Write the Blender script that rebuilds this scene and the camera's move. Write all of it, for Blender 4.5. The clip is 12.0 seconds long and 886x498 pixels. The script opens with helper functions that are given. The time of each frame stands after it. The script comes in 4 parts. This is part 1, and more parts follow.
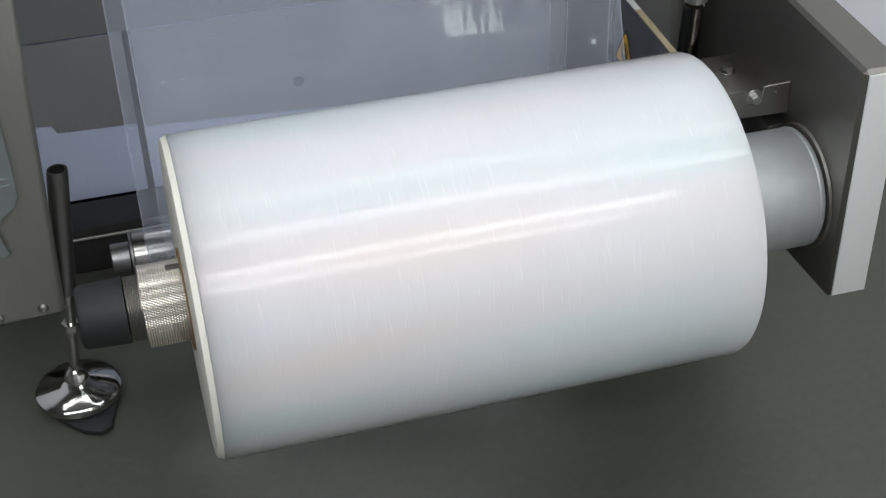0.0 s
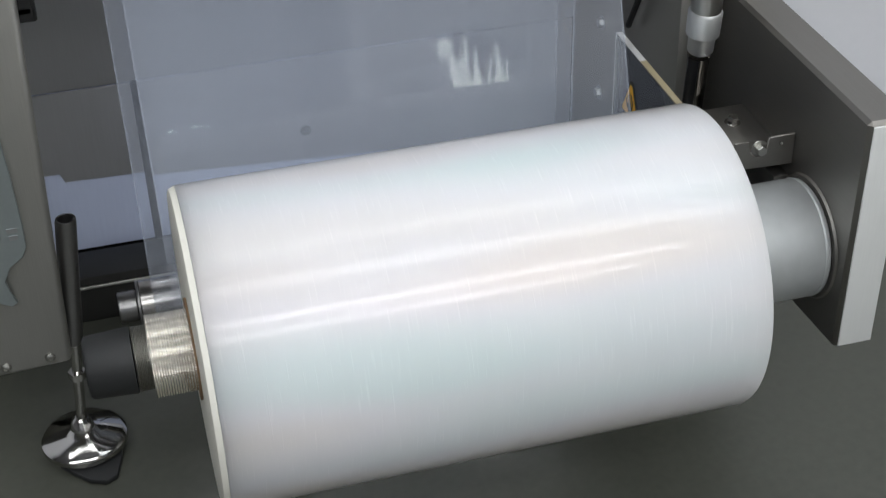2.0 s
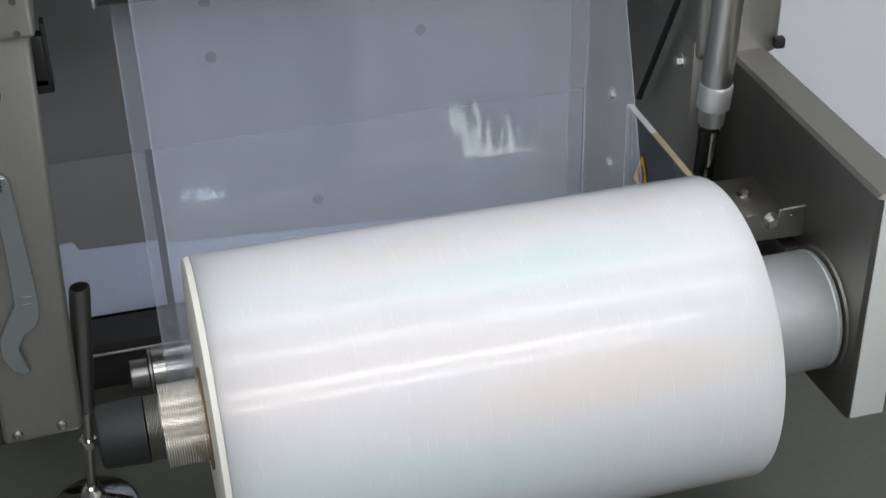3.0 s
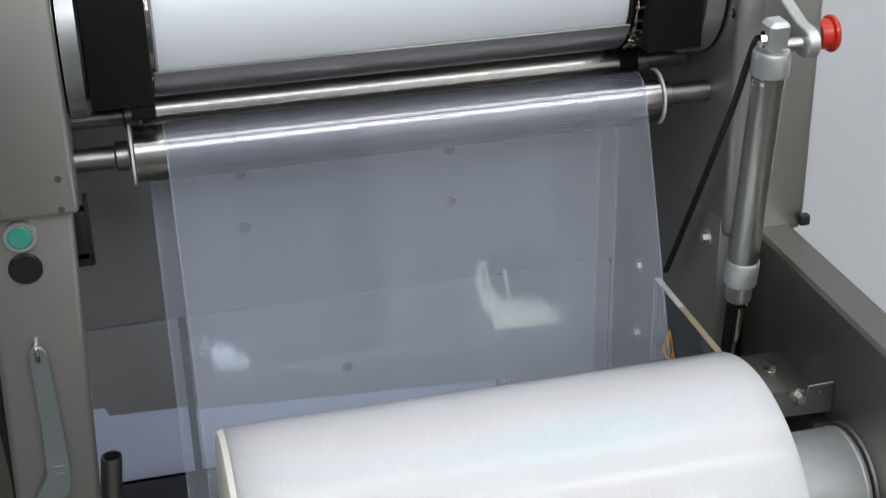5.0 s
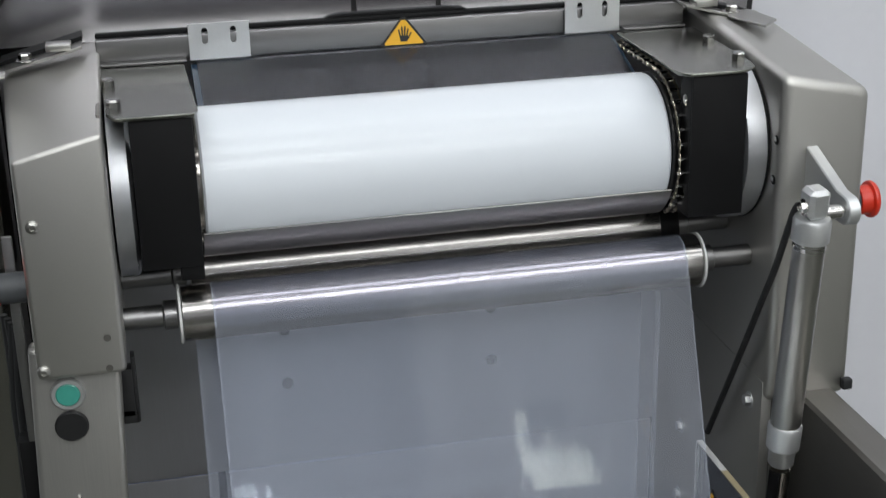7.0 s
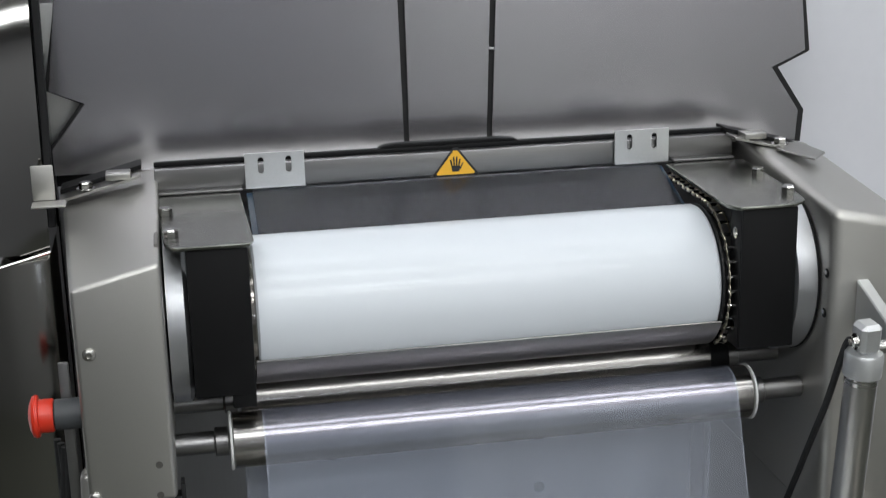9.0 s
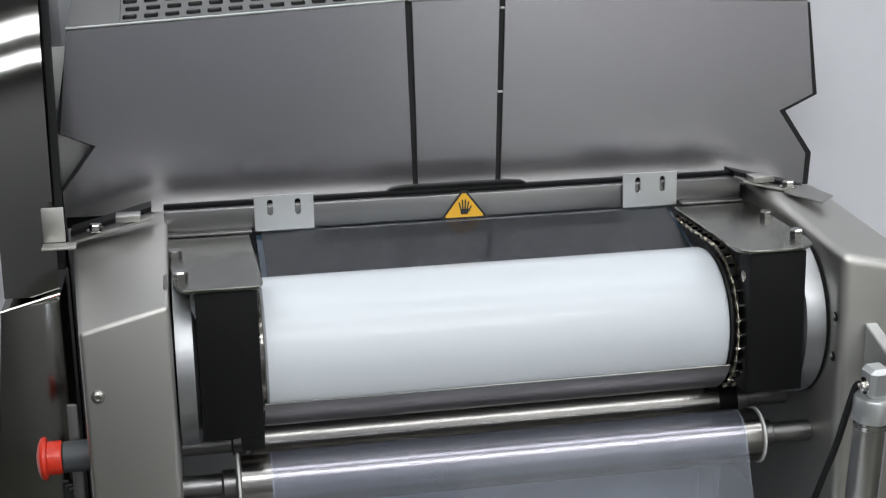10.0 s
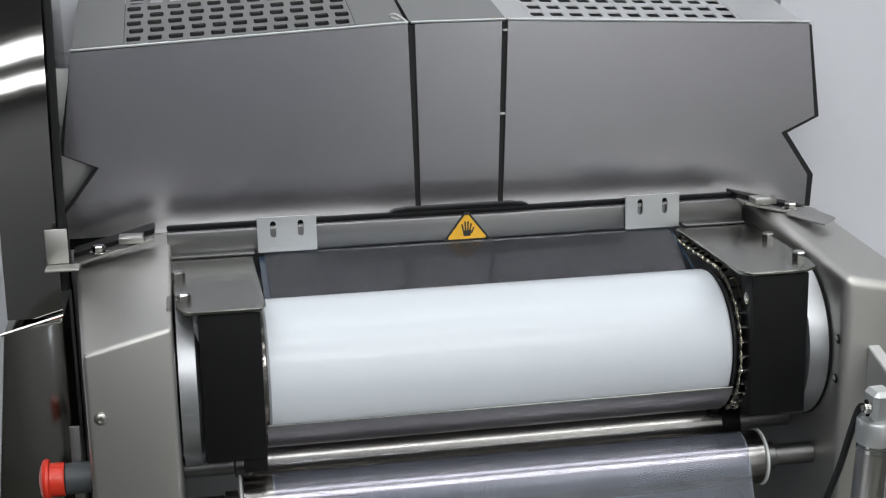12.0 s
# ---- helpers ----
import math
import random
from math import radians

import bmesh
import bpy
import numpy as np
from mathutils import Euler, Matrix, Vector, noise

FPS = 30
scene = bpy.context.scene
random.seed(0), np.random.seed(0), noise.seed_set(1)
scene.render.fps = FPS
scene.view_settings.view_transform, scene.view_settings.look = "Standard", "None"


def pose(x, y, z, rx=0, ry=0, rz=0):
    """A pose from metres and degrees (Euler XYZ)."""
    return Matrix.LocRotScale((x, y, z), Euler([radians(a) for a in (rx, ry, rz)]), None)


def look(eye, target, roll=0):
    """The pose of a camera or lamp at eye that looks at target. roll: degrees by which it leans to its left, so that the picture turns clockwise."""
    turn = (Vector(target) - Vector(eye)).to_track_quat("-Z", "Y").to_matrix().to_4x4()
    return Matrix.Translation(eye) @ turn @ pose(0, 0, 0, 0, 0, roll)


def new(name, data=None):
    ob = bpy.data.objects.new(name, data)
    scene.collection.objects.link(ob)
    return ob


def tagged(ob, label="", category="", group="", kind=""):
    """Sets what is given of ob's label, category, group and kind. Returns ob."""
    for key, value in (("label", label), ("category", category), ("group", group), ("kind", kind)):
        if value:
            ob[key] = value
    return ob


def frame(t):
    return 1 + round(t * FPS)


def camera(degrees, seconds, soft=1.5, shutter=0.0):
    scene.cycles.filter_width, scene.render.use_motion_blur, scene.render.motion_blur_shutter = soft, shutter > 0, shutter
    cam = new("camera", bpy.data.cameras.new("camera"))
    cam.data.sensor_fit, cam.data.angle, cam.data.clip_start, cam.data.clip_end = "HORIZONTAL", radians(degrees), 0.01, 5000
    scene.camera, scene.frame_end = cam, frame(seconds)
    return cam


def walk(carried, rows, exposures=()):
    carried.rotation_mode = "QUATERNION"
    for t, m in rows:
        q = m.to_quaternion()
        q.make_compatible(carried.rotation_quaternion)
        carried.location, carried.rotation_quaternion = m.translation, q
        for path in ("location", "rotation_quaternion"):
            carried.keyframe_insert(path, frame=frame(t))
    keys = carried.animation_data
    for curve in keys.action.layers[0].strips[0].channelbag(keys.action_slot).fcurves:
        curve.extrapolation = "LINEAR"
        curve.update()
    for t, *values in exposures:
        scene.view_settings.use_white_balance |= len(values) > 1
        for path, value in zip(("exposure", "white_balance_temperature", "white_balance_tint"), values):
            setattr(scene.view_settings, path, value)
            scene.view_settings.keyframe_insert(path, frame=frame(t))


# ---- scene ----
cam = camera(34.046, 12.0, soft=1.2, shutter=0.5)
PATH = [
    (0.0, 0.0055, -1.2598, 1.0620, 53.184, 1.286, -15.543),
    (0.5, 0.0052, -1.2598, 1.0617, 53.220, 1.326, -15.581),
    (1.0, 0.0051, -1.2595, 1.0616, 53.319, 1.332, -15.587),
    (1.5, 0.0050, -1.2597, 1.0641, 53.964, 1.346, -15.535),
    (2.0, 0.0029, -1.2598, 1.0680, 54.977, 1.318, -15.383),
    (2.5, 0.0011, -1.2598, 1.0716, 56.062, 1.323, -15.183),
    (3.0, -0.0004, -1.2606, 1.0762, 57.517, 1.308, -14.959),
    (3.2, -0.0022, -1.2602, 1.0783, 58.185, 1.289, -14.898),
    (4.8, -0.0108, -1.2649, 1.0992, 63.062, 1.322, -14.134),
    (5.0, -0.0121, -1.2650, 1.1026, 63.589, 1.300, -14.070),
    (5.5, -0.0141, -1.2658, 1.1078, 64.999, 1.301, -13.839),
    (6.0, -0.0159, -1.2668, 1.1134, 66.566, 1.314, -13.558),
    (6.5, -0.0179, -1.2680, 1.1181, 67.951, 1.314, -13.199),
    (7.0, -0.0199, -1.2691, 1.1236, 69.292, 1.311, -12.543),
    (8.8, -0.0270, -1.2719, 1.1398, 73.384, 1.304, -10.836),
    (9.0, -0.0284, -1.2720, 1.1431, 73.752, 1.307, -10.779),
    (9.5, -0.0297, -1.2732, 1.1452, 74.587, 1.260, -10.635),
    (10.0, -0.0299, -1.2738, 1.1474, 75.304, 1.265, -10.466),
    (10.5, -0.0316, -1.2742, 1.1496, 75.917, 1.252, -10.383),
    (11.0, -0.0318, -1.2744, 1.1499, 76.114, 1.251, -10.390),
    (11.5, -0.0311, -1.2749, 1.1500, 76.106, 1.257, -10.383),
    (12.0, -0.0319, -1.2744, 1.1501, 76.072, 1.225, -10.422),
]
walk(cam, [(t, pose(x, y, z, rx, ry, rz)) for t, x, y, z, rx, ry, rz in PATH], exposures=((0.0, 0.10), (3.0, 0.10), (5.0, 0.06), (7.0, 0.01), (12.0, -0.03)))

# ---- light ----
world = bpy.data.worlds.new("world")
scene.world = world
world.use_nodes = True
world.node_tree.nodes["Background"].inputs[0].default_value = (0.75, 0.82, 1.0, 1)
world.node_tree.nodes["Background"].inputs[1].default_value = 0.25


def area_lamp(name, eye, target, sx, sy, power, colour):
    data = bpy.data.lights.new(name, "AREA")
    data.shape, data.size, data.size_y, data.energy, data.color = "RECTANGLE", sx, sy, power, colour
    lamp = new(name, data)
    lamp.matrix_world = look(eye, target)
    return lamp


LAMPS = [(0.35, -3.2, 44), (0.35, -2.4, 38), (0.35, -1.1, 13), (0.8, -0.05, 5)]
LAMP_LONG, LAMP_WIDE = 2.2, 0.17
for lx, ly, power in LAMPS:
    area_lamp("ceiling_lamp_light", (lx, ly, 2.66), (lx, ly, 0), 2 * LAMP_LONG, 2 * LAMP_WIDE, power, (0.96, 0.985, 1.0))

# ---- materials ----
def material(name, colour, rough=0.5, metal=0.0, grain=0.0, grain_scale=(40, 40, 40), bump=0.0, stain=0.0, stain_scale=4.0, coat=0.0, spread=0.0, spec=0.5):
    """Principled surface with fine grain (stretched noise) and larger stains."""
    m = bpy.data.materials.new(name)
    m.use_nodes = True
    nt = m.node_tree
    n, l = nt.nodes, nt.links
    p = n["Principled BSDF"]
    p.inputs["Specular IOR Level"].default_value = spec
    p.inputs["Roughness"].default_value = rough
    p.inputs["Metallic"].default_value = metal
    if coat:
        p.inputs["Coat Weight"].default_value = coat
        p.inputs["Coat Roughness"].default_value = 0.06
    tc = n.new("ShaderNodeTexCoord")
    mp = n.new("ShaderNodeMapping")
    mp.inputs["Scale"].default_value = grain_scale
    l.new(tc.outputs["Object"], mp.inputs["Vector"])
    fine = n.new("ShaderNodeTexNoise")
    fine.inputs["Scale"].default_value = 1.0
    fine.inputs["Detail"].default_value = 4
    l.new(mp.outputs["Vector"], fine.inputs["Vector"])
    big = n.new("ShaderNodeTexNoise")
    big.inputs["Scale"].default_value = stain_scale
    big.inputs["Detail"].default_value = 5
    l.new(tc.outputs["Object"], big.inputs["Vector"])
    mix1 = n.new("ShaderNodeMix")
    mix1.data_type = "RGBA"
    mix1.inputs["A"].default_value = (*[c * (1 - grain) for c in colour], 1)
    mix1.inputs["B"].default_value = (*[min(1, c * (1 + grain)) for c in colour], 1)
    l.new(fine.outputs["Fac"], mix1.inputs["Factor"])
    mix2 = n.new("ShaderNodeMix")
    mix2.data_type = "RGBA"
    mix2.blend_type = "MULTIPLY"
    mix2.inputs["B"].default_value = (1 - stain, 1 - stain, 1 - stain, 1)
    l.new(mix1.outputs["Result"], mix2.inputs["A"])
    l.new(big.outputs["Fac"], mix2.inputs["Factor"])
    l.new(mix2.outputs["Result"], p.inputs["Base Color"])
    if spread:
        mr = n.new("ShaderNodeMapRange")
        mr.inputs["To Min"].default_value = max(0.02, rough - spread)
        mr.inputs["To Max"].default_value = rough + spread
        l.new(fine.outputs["Fac"], mr.inputs["Value"])
        l.new(mr.outputs["Result"], p.inputs["Roughness"])
    if bump:
        b = n.new("ShaderNodeBump")
        b.inputs["Strength"].default_value = bump
        b.inputs["Distance"].default_value = 0.001
        l.new(fine.outputs["Fac"], b.inputs["Height"])
        l.new(b.outputs["Normal"], p.inputs["Normal"])
    return m


STEEL_V = material("brushed_steel_upright", (0.42, 0.413, 0.388), 0.42, 0.8, 0.10, (900, 900, 25), 0.05, 0.10, 5, spread=0.06)
STEEL_H = material("brushed_steel_level", (0.43, 0.425, 0.40), 0.34, 1.0, 0.04, (20, 900, 900), 0.02, 0.10, 5, spread=0.06)
STEEL_BLAST = material("bead_blasted_steel", (0.56, 0.55, 0.52), 0.46, 1.0, 0.05, (1500, 1500, 1500), 0.10, 0.08, 6)
STEEL_BACK = material("satin_back_plate", (0.56, 0.56, 0.585), 0.40, 0.8, 0.06, (500, 500, 20), 0.03, 0.10, 6, spread=0.05)
STEEL_LID = material("satin_lid_steel", (0.53, 0.52, 0.552), 0.25, 1.0, 0.015, (15, 500, 500), 0.0, 0.08, 5, spread=0.012)
# right hood top: the brightness it reflects is put into a paler steel
HOOD_BRIGHT_SIDE = material("hood_steel_bright_reflection", (0.66, 0.66, 0.66), 0.42, 0.7, 0.03, (300, 300, 300), 0.02, 0.08, 8)
CHROME = material("ground_roller_steel", (0.41, 0.395, 0.38), 0.23, 1.0, 0.02, (9, 9, 9), 0.0, 0.06, 14)
SHIELD = material("curved_sheet_steel", (0.46, 0.445, 0.44), 0.38, 1.0, 0.02, (9, 9, 9), 0.0, 0.06, 14)
BEAM = material("dark_grey_paint", (0.022, 0.022, 0.02), 0.5, 0, 0.12, (200, 200, 200), 0.04, 0.2, 9)
CORD = material("braided_black_sleeve", (0.02, 0.02, 0.021), 0.45, 0, 0.8, (380, 380, 380), 0.5, 0.1, 20)
BARREL = material("drawn_barrel_steel", (0.50, 0.49, 0.465), 0.30, 1.0, 0.04, (300, 300, 8), 0.01, 0.06, 10, spread=0.03)
HOUSE_STEEL = material("polished_housing_steel", (0.30, 0.295, 0.28), 0.06, 1.0, 0.05, (14, 14, 3), 0.10, 0.10, 6, spread=0.03)
# left and middle hood top: the darkness they reflect is put into the steel
HOOD_DARK_SIDE = material("hood_steel_dark_reflection", (0.30, 0.30, 0.28), 0.12, 1.0, 0.05, (30, 30, 30), 0.03, 0.12, 8, spread=0.03)
PLATE_STEEL = material("satin_bracket_steel", (0.235, 0.24, 0.215), 0.22, 1.0, 0.02, (60, 60, 60), 0.0, 0.08, 8)
# arm's ground end: the light it reflects is put into a paler colour
LIT_END_FACE = material("lit_ground_end_face", (0.72, 0.73, 0.72), 0.38, 0.15, 0.04, (700, 30, 30), 0.02, 0.08, 8)
MIRROR_STEEL = material("polished_steel", (0.56, 0.55, 0.53), 0.10, 1.0, 0.03, (30, 300, 30), 0.02, 0.08, 6, spread=0.03)
ALU = material("turned_aluminium", (0.55, 0.56, 0.58), 0.42, 1.0, 0.03, (700, 60, 60), 0.0, 0.05, 8)
ALU_CAST = material("matt_aluminium", (0.72, 0.73, 0.73), 0.42, 0.9, 0.05, (600, 600, 600), 0.05, 0.06, 12)
ZINC = material("zinc_tube", (0.50, 0.52, 0.525), 0.5, 0.6, 0.08, (90, 90, 90), 0.05, 0.16, 22)
STEEL_BAR = material("dull_bar_steel", (0.30, 0.295, 0.295), 0.36, 1.0, 0.08, (20, 700, 700), 0.04, 0.1, 6)
HOUSE_FRONT = material("vertical_ground_steel", (0.27, 0.265, 0.24), 0.14, 1.0, 0.03, (60, 60, 8), 0.01, 0.10, 6, spread=0.03)
DARK_STEEL = material("shaded_mill_steel", (0.26, 0.248, 0.232), 0.46, 1.0, 0.05, (500, 30, 500), 0.02, 0.12, 6)
# pale blue of the lower back sheet imitates the light it reflects
REFLECTION_SHEET = material("sheet_with_painted_reflection", (0.68, 0.75, 0.98), 0.35, 0.0, 0.04, (300, 300, 30), 0.02, 0.12, 7)
BLACK = material("black_plastic", (0.012, 0.012, 0.013), 0.42, 0, 0.15, (300, 300, 300), 0.06, 0.1, 8)
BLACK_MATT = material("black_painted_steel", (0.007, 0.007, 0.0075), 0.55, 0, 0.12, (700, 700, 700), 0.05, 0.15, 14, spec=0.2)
RUBBER = material("black_rubber", (0.016, 0.017, 0.018), 0.6, 0, 0.15, (400, 400, 400), 0.1, 0.2, 10)
WHITE_DRUM = material("white_drum_sleeve", (0.75, 0.79, 0.83), 0.42, 0, 0.01, (30, 10, 10), 0.0, 0.03, 8, coat=0.36)
WHITE_NYLON = material("white_nylon", (0.78, 0.78, 0.76), 0.45, 0, 0.03, (200, 200, 200), 0.02, 0.06, 20)
CARD = material("brown_cardboard_core", (0.24, 0.15, 0.08), 0.8, 0, 0.15, (200, 200, 200), 0.1, 0.2, 20)
YELLOW = material("warning_yellow", (0.85, 0.46, 0.03), 0.45, 0, 0.04, (100, 100, 100), 0, 0.05, 20)
INK = material("black_ink", (0.02, 0.02, 0.02), 0.5)
RED = material("red_mushroom_plastic", (0.72, 0.035, 0.012), 0.38, 0, 0.04, (100, 100, 100), 0, 0.08, 30, coat=0.3)
GREY_PLASTIC = material("dark_grey_plastic", (0.06, 0.065, 0.07), 0.5, 0, 0.08, (200, 200, 200), 0.03, 0.1, 20)
GREEN = material("green_lens", (0.05, 0.33, 0.26), 0.35, 0, 0.06, (300, 300, 300), 0.05, 0.05, 30, coat=0.5)
WRENCH_STEEL = material("zinc_blue_steel", (0.50, 0.56, 0.58), 0.4, 0.9, 0.06, (200, 200, 200), 0.04, 0.12, 20)
BRASS_STEEL = material("nickel_knurl", (0.76, 0.72, 0.64), 0.25, 1.0, 0.08, (200, 200, 200), 0.0, 0.06, 20)
FLOOR = material("dark_sealed_concrete", (0.078, 0.081, 0.066), 0.42, 0, 0.22, (90, 90, 90), 0.06, 0.35, 5, spread=0.08)
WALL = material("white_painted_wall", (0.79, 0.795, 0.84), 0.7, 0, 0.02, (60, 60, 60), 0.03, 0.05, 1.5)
# unseen walls: bright or dark tones chosen to steer light and reflections
BOUNCE_WALL = material("white_side_wall", (0.82, 0.81, 0.80), 0.8, 0, 0.03, (30, 30, 30), 0.02, 0.08, 1.2)
DIMMING_WALL = material("grey_front_wall", (0.26, 0.26, 0.27), 0.8, 0, 0.03, (30, 30, 30), 0.02, 0.08, 1.2)
ROOM = material("unseen_dim_wall", (0.30, 0.30, 0.31), 0.8, 0, 0.03, (30, 30, 30), 0.02, 0.08, 1.2)
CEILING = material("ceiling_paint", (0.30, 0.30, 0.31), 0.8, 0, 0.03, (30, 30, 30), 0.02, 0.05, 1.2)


def glowing(name, colour, strength):
    m = bpy.data.materials.new(name)
    m.use_nodes = True
    p = m.node_tree.nodes["Principled BSDF"]
    p.inputs["Base Color"].default_value = (*colour, 1)
    p.inputs["Emission Color"].default_value = (*colour, 1)
    p.inputs["Emission Strength"].default_value = strength
    return m


DAYLIGHT = glowing("bright_daylight", (0.78, 0.88, 1.0), 15.0)
DAYLIGHT_DIM = glowing("dim_greenish_daylight", (0.93, 1.0, 0.92), 6.0)
TUBE_GLOW = glowing("lit_diffuser", (0.95, 0.98, 1.0), 2.4)


def clear_film(name, haze, tint, wave=0.04, index=1.5, rough=0.04):
    """Thin clear plastic: see-through, with a mirror-like sheen and a slight milky haze."""
    m = bpy.data.materials.new(name)
    m.use_nodes = True
    nt = m.node_tree
    n, l = nt.nodes, nt.links
    n.remove(n["Principled BSDF"])
    out = n["Material Output"]
    clear = n.new("ShaderNodeBsdfTransparent")
    clear.inputs[0].default_value = (*tint, 1)
    milk = n.new("ShaderNodeBsdfDiffuse")
    milk.inputs[0].default_value = (0.72, 0.78, 0.92, 1)
    gloss = n.new("ShaderNodeBsdfGlossy")
    gloss.inputs["Roughness"].default_value = rough
    fres = n.new("ShaderNodeFresnel")
    fres.inputs[0].default_value = index
    tc = n.new("ShaderNodeTexCoord")
    mp = n.new("ShaderNodeMapping")
    mp.inputs["Scale"].default_value = (24, 14, 3.0)
    nz = n.new("ShaderNodeTexNoise")
    nz.inputs["Detail"].default_value = 3
    nz.inputs["Scale"].default_value = 1
    l.new(tc.outputs["Object"], mp.inputs[0])
    l.new(mp.outputs[0], nz.inputs["Vector"])
    mr = n.new("ShaderNodeMapRange")
    mr.inputs["To Min"].default_value = haze * 0.7
    mr.inputs["To Max"].default_value = haze * 1.3
    l.new(nz.outputs["Fac"], mr.inputs["Value"])
    bump = n.new("ShaderNodeBump")
    bump.inputs["Strength"].default_value = wave
    bump.inputs["Distance"].default_value = 0.01
    l.new(nz.outputs["Fac"], bump.inputs["Height"])
    l.new(bump.outputs[0], gloss.inputs["Normal"])
    a = n.new("ShaderNodeMixShader")
    l.new(mr.outputs["Result"], a.inputs[0])
    l.new(clear.outputs[0], a.inputs[1])
    l.new(milk.outputs[0], a.inputs[2])
    b = n.new("ShaderNodeMixShader")
    l.new(fres.outputs[0], b.inputs[0])
    l.new(a.outputs[0], b.inputs[1])
    l.new(gloss.outputs[0], b.inputs[2])
    l.new(b.outputs[0], out.inputs[0])
    return m


FILM_TIGHT = clear_film("film_on_metal", 0.05, (0.95, 0.95, 0.985), 0.0, 1.05, 0.10)
FILM_FLAT = clear_film("film_on_plate", 0.025, (0.93, 0.95, 0.985), 0.01, 1.36, 0.10)
FILM_EDGE = clear_film("film_cut_edge", 0.27, (0.95, 0.965, 0.99))
FILM = clear_film("clear_packing_film", 0.135, (0.95, 0.965, 0.99))
PLEXI = clear_film("clear_acrylic", 0.08, (0.90, 0.92, 0.93))
PLEXI_EDGE = material("acrylic_edge", (0.33, 0.28, 0.18), 0.35, 0, 0.08, (60, 60, 60), 0, 0.1, 20)
PLEXI_PALE = material("pale_acrylic_edge", (0.58, 0.58, 0.58), 0.3, 0, 0.05, (60, 60, 60), 0, 0.1, 20)
ROD_STEEL = material("dark_polished_rod", (0.26, 0.245, 0.225), 0.16, 1.0, 0.04, (60, 60, 8), 0, 0.06, 10)
FACE_ALU = material("dull_aluminium_face", (0.42, 0.43, 0.44), 0.4, 1.0, 0.06, (60, 60, 700), 0.03, 0.06, 8)
TABLE = material("dark_blue_table_plate", (0.030, 0.052, 0.080), 0.2, 0, 0.1, (60, 60, 60), 0.02, 0.15, 12)
GOLD_LINK = material("yellow_zinc_link", (0.74, 0.68, 0.54), 0.28, 1.0, 0.10, (300, 300, 300), 0.0, 0.2, 60)


def reel_film_material():
    """Milky stack of clear film: white, satin, with soft rings, short scratches round the reel and painted reflection
    tints.
    """
    m = material("wound_film", (0.725, 0.735, 0.745), 0.36, 0, 0.02, (60, 3, 3), 0.0, 0.05, 3, coat=0.32)
    nt = m.node_tree
    n, l = nt.nodes, nt.links
    p = n["Principled BSDF"]
    p.inputs["Subsurface Weight"].default_value = 0.85
    p.inputs["Subsurface Radius"].default_value = (1.0, 1.0, 0.95)
    p.inputs["Subsurface Scale"].default_value = 0.16
    p.inputs["Coat Roughness"].default_value = 0.04
    p.inputs["Thin Film Thickness"].default_value = 420
    p.inputs["Thin Film IOR"].default_value = 1.45
    tc = [q for q in n if q.type == "TEX_COORD"][0]
    mp = n.new("ShaderNodeMapping")
    mp.inputs["Scale"].default_value = (560, 36, 36)
    l.new(tc.outputs["Object"], mp.inputs[0])
    nz = n.new("ShaderNodeTexNoise")
    nz.inputs["Scale"].default_value = 1
    nz.inputs["Detail"].default_value = 2
    l.new(mp.outputs[0], nz.inputs["Vector"])
    ramp = n.new("ShaderNodeValToRGB")
    ramp.color_ramp.elements[0].position = 0.60
    ramp.color_ramp.elements[1].position = 0.78
    l.new(nz.outputs["Fac"], ramp.inputs[0])
    base_link = p.inputs["Base Color"].links[0]
    scr = n.new("ShaderNodeMix")
    scr.data_type = "RGBA"
    scr.inputs["B"].default_value = (0.87, 0.87, 0.87, 1)
    fac = n.new("ShaderNodeMath")
    fac.operation = "MULTIPLY"
    fac.inputs[1].default_value = 0.4
    l.new(ramp.outputs[0], fac.inputs[0])
    l.new(fac.outputs[0], scr.inputs["Factor"])
    l.new(base_link.from_socket, scr.inputs["A"])
    # bluish and pinkish bands: reflections on the film put into its colour
    sheen_band = n.new("ShaderNodeMapping")
    sheen_band.inputs["Scale"].default_value = (2.2, 13, 13)
    l.new(tc.outputs["Object"], sheen_band.inputs[0])
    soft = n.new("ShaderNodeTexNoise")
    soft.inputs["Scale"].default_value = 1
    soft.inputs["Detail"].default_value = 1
    l.new(sheen_band.outputs[0], soft.inputs["Vector"])
    sheen_hue = n.new("ShaderNodeValToRGB")
    sheen_hue.color_ramp.elements[0].position = 0.32
    sheen_hue.color_ramp.elements[0].color = (0.89, 0.985, 0.985, 1)
    sheen_hue.color_ramp.elements[1].position = 0.68
    sheen_hue.color_ramp.elements[1].color = (1.0, 0.935, 0.91, 1)
    mid = sheen_hue.color_ramp.elements.new(0.5)
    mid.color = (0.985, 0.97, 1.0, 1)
    l.new(soft.outputs["Fac"], sheen_hue.inputs[0])
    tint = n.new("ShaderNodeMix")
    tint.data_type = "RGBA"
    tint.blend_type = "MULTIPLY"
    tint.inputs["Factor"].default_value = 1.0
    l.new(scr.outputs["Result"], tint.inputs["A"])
    l.new(sheen_hue.outputs[0], tint.inputs["B"])
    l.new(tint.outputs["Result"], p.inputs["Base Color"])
    bump = n.new("ShaderNodeBump")
    bump.inputs["Strength"].default_value = 0.15
    bump.inputs["Distance"].default_value = 0.0008
    l.new(ramp.outputs[0], bump.inputs["Height"])
    l.new(bump.outputs[0], p.inputs["Normal"])
    l.new(bump.outputs[0], p.inputs["Coat Normal"])
    return m


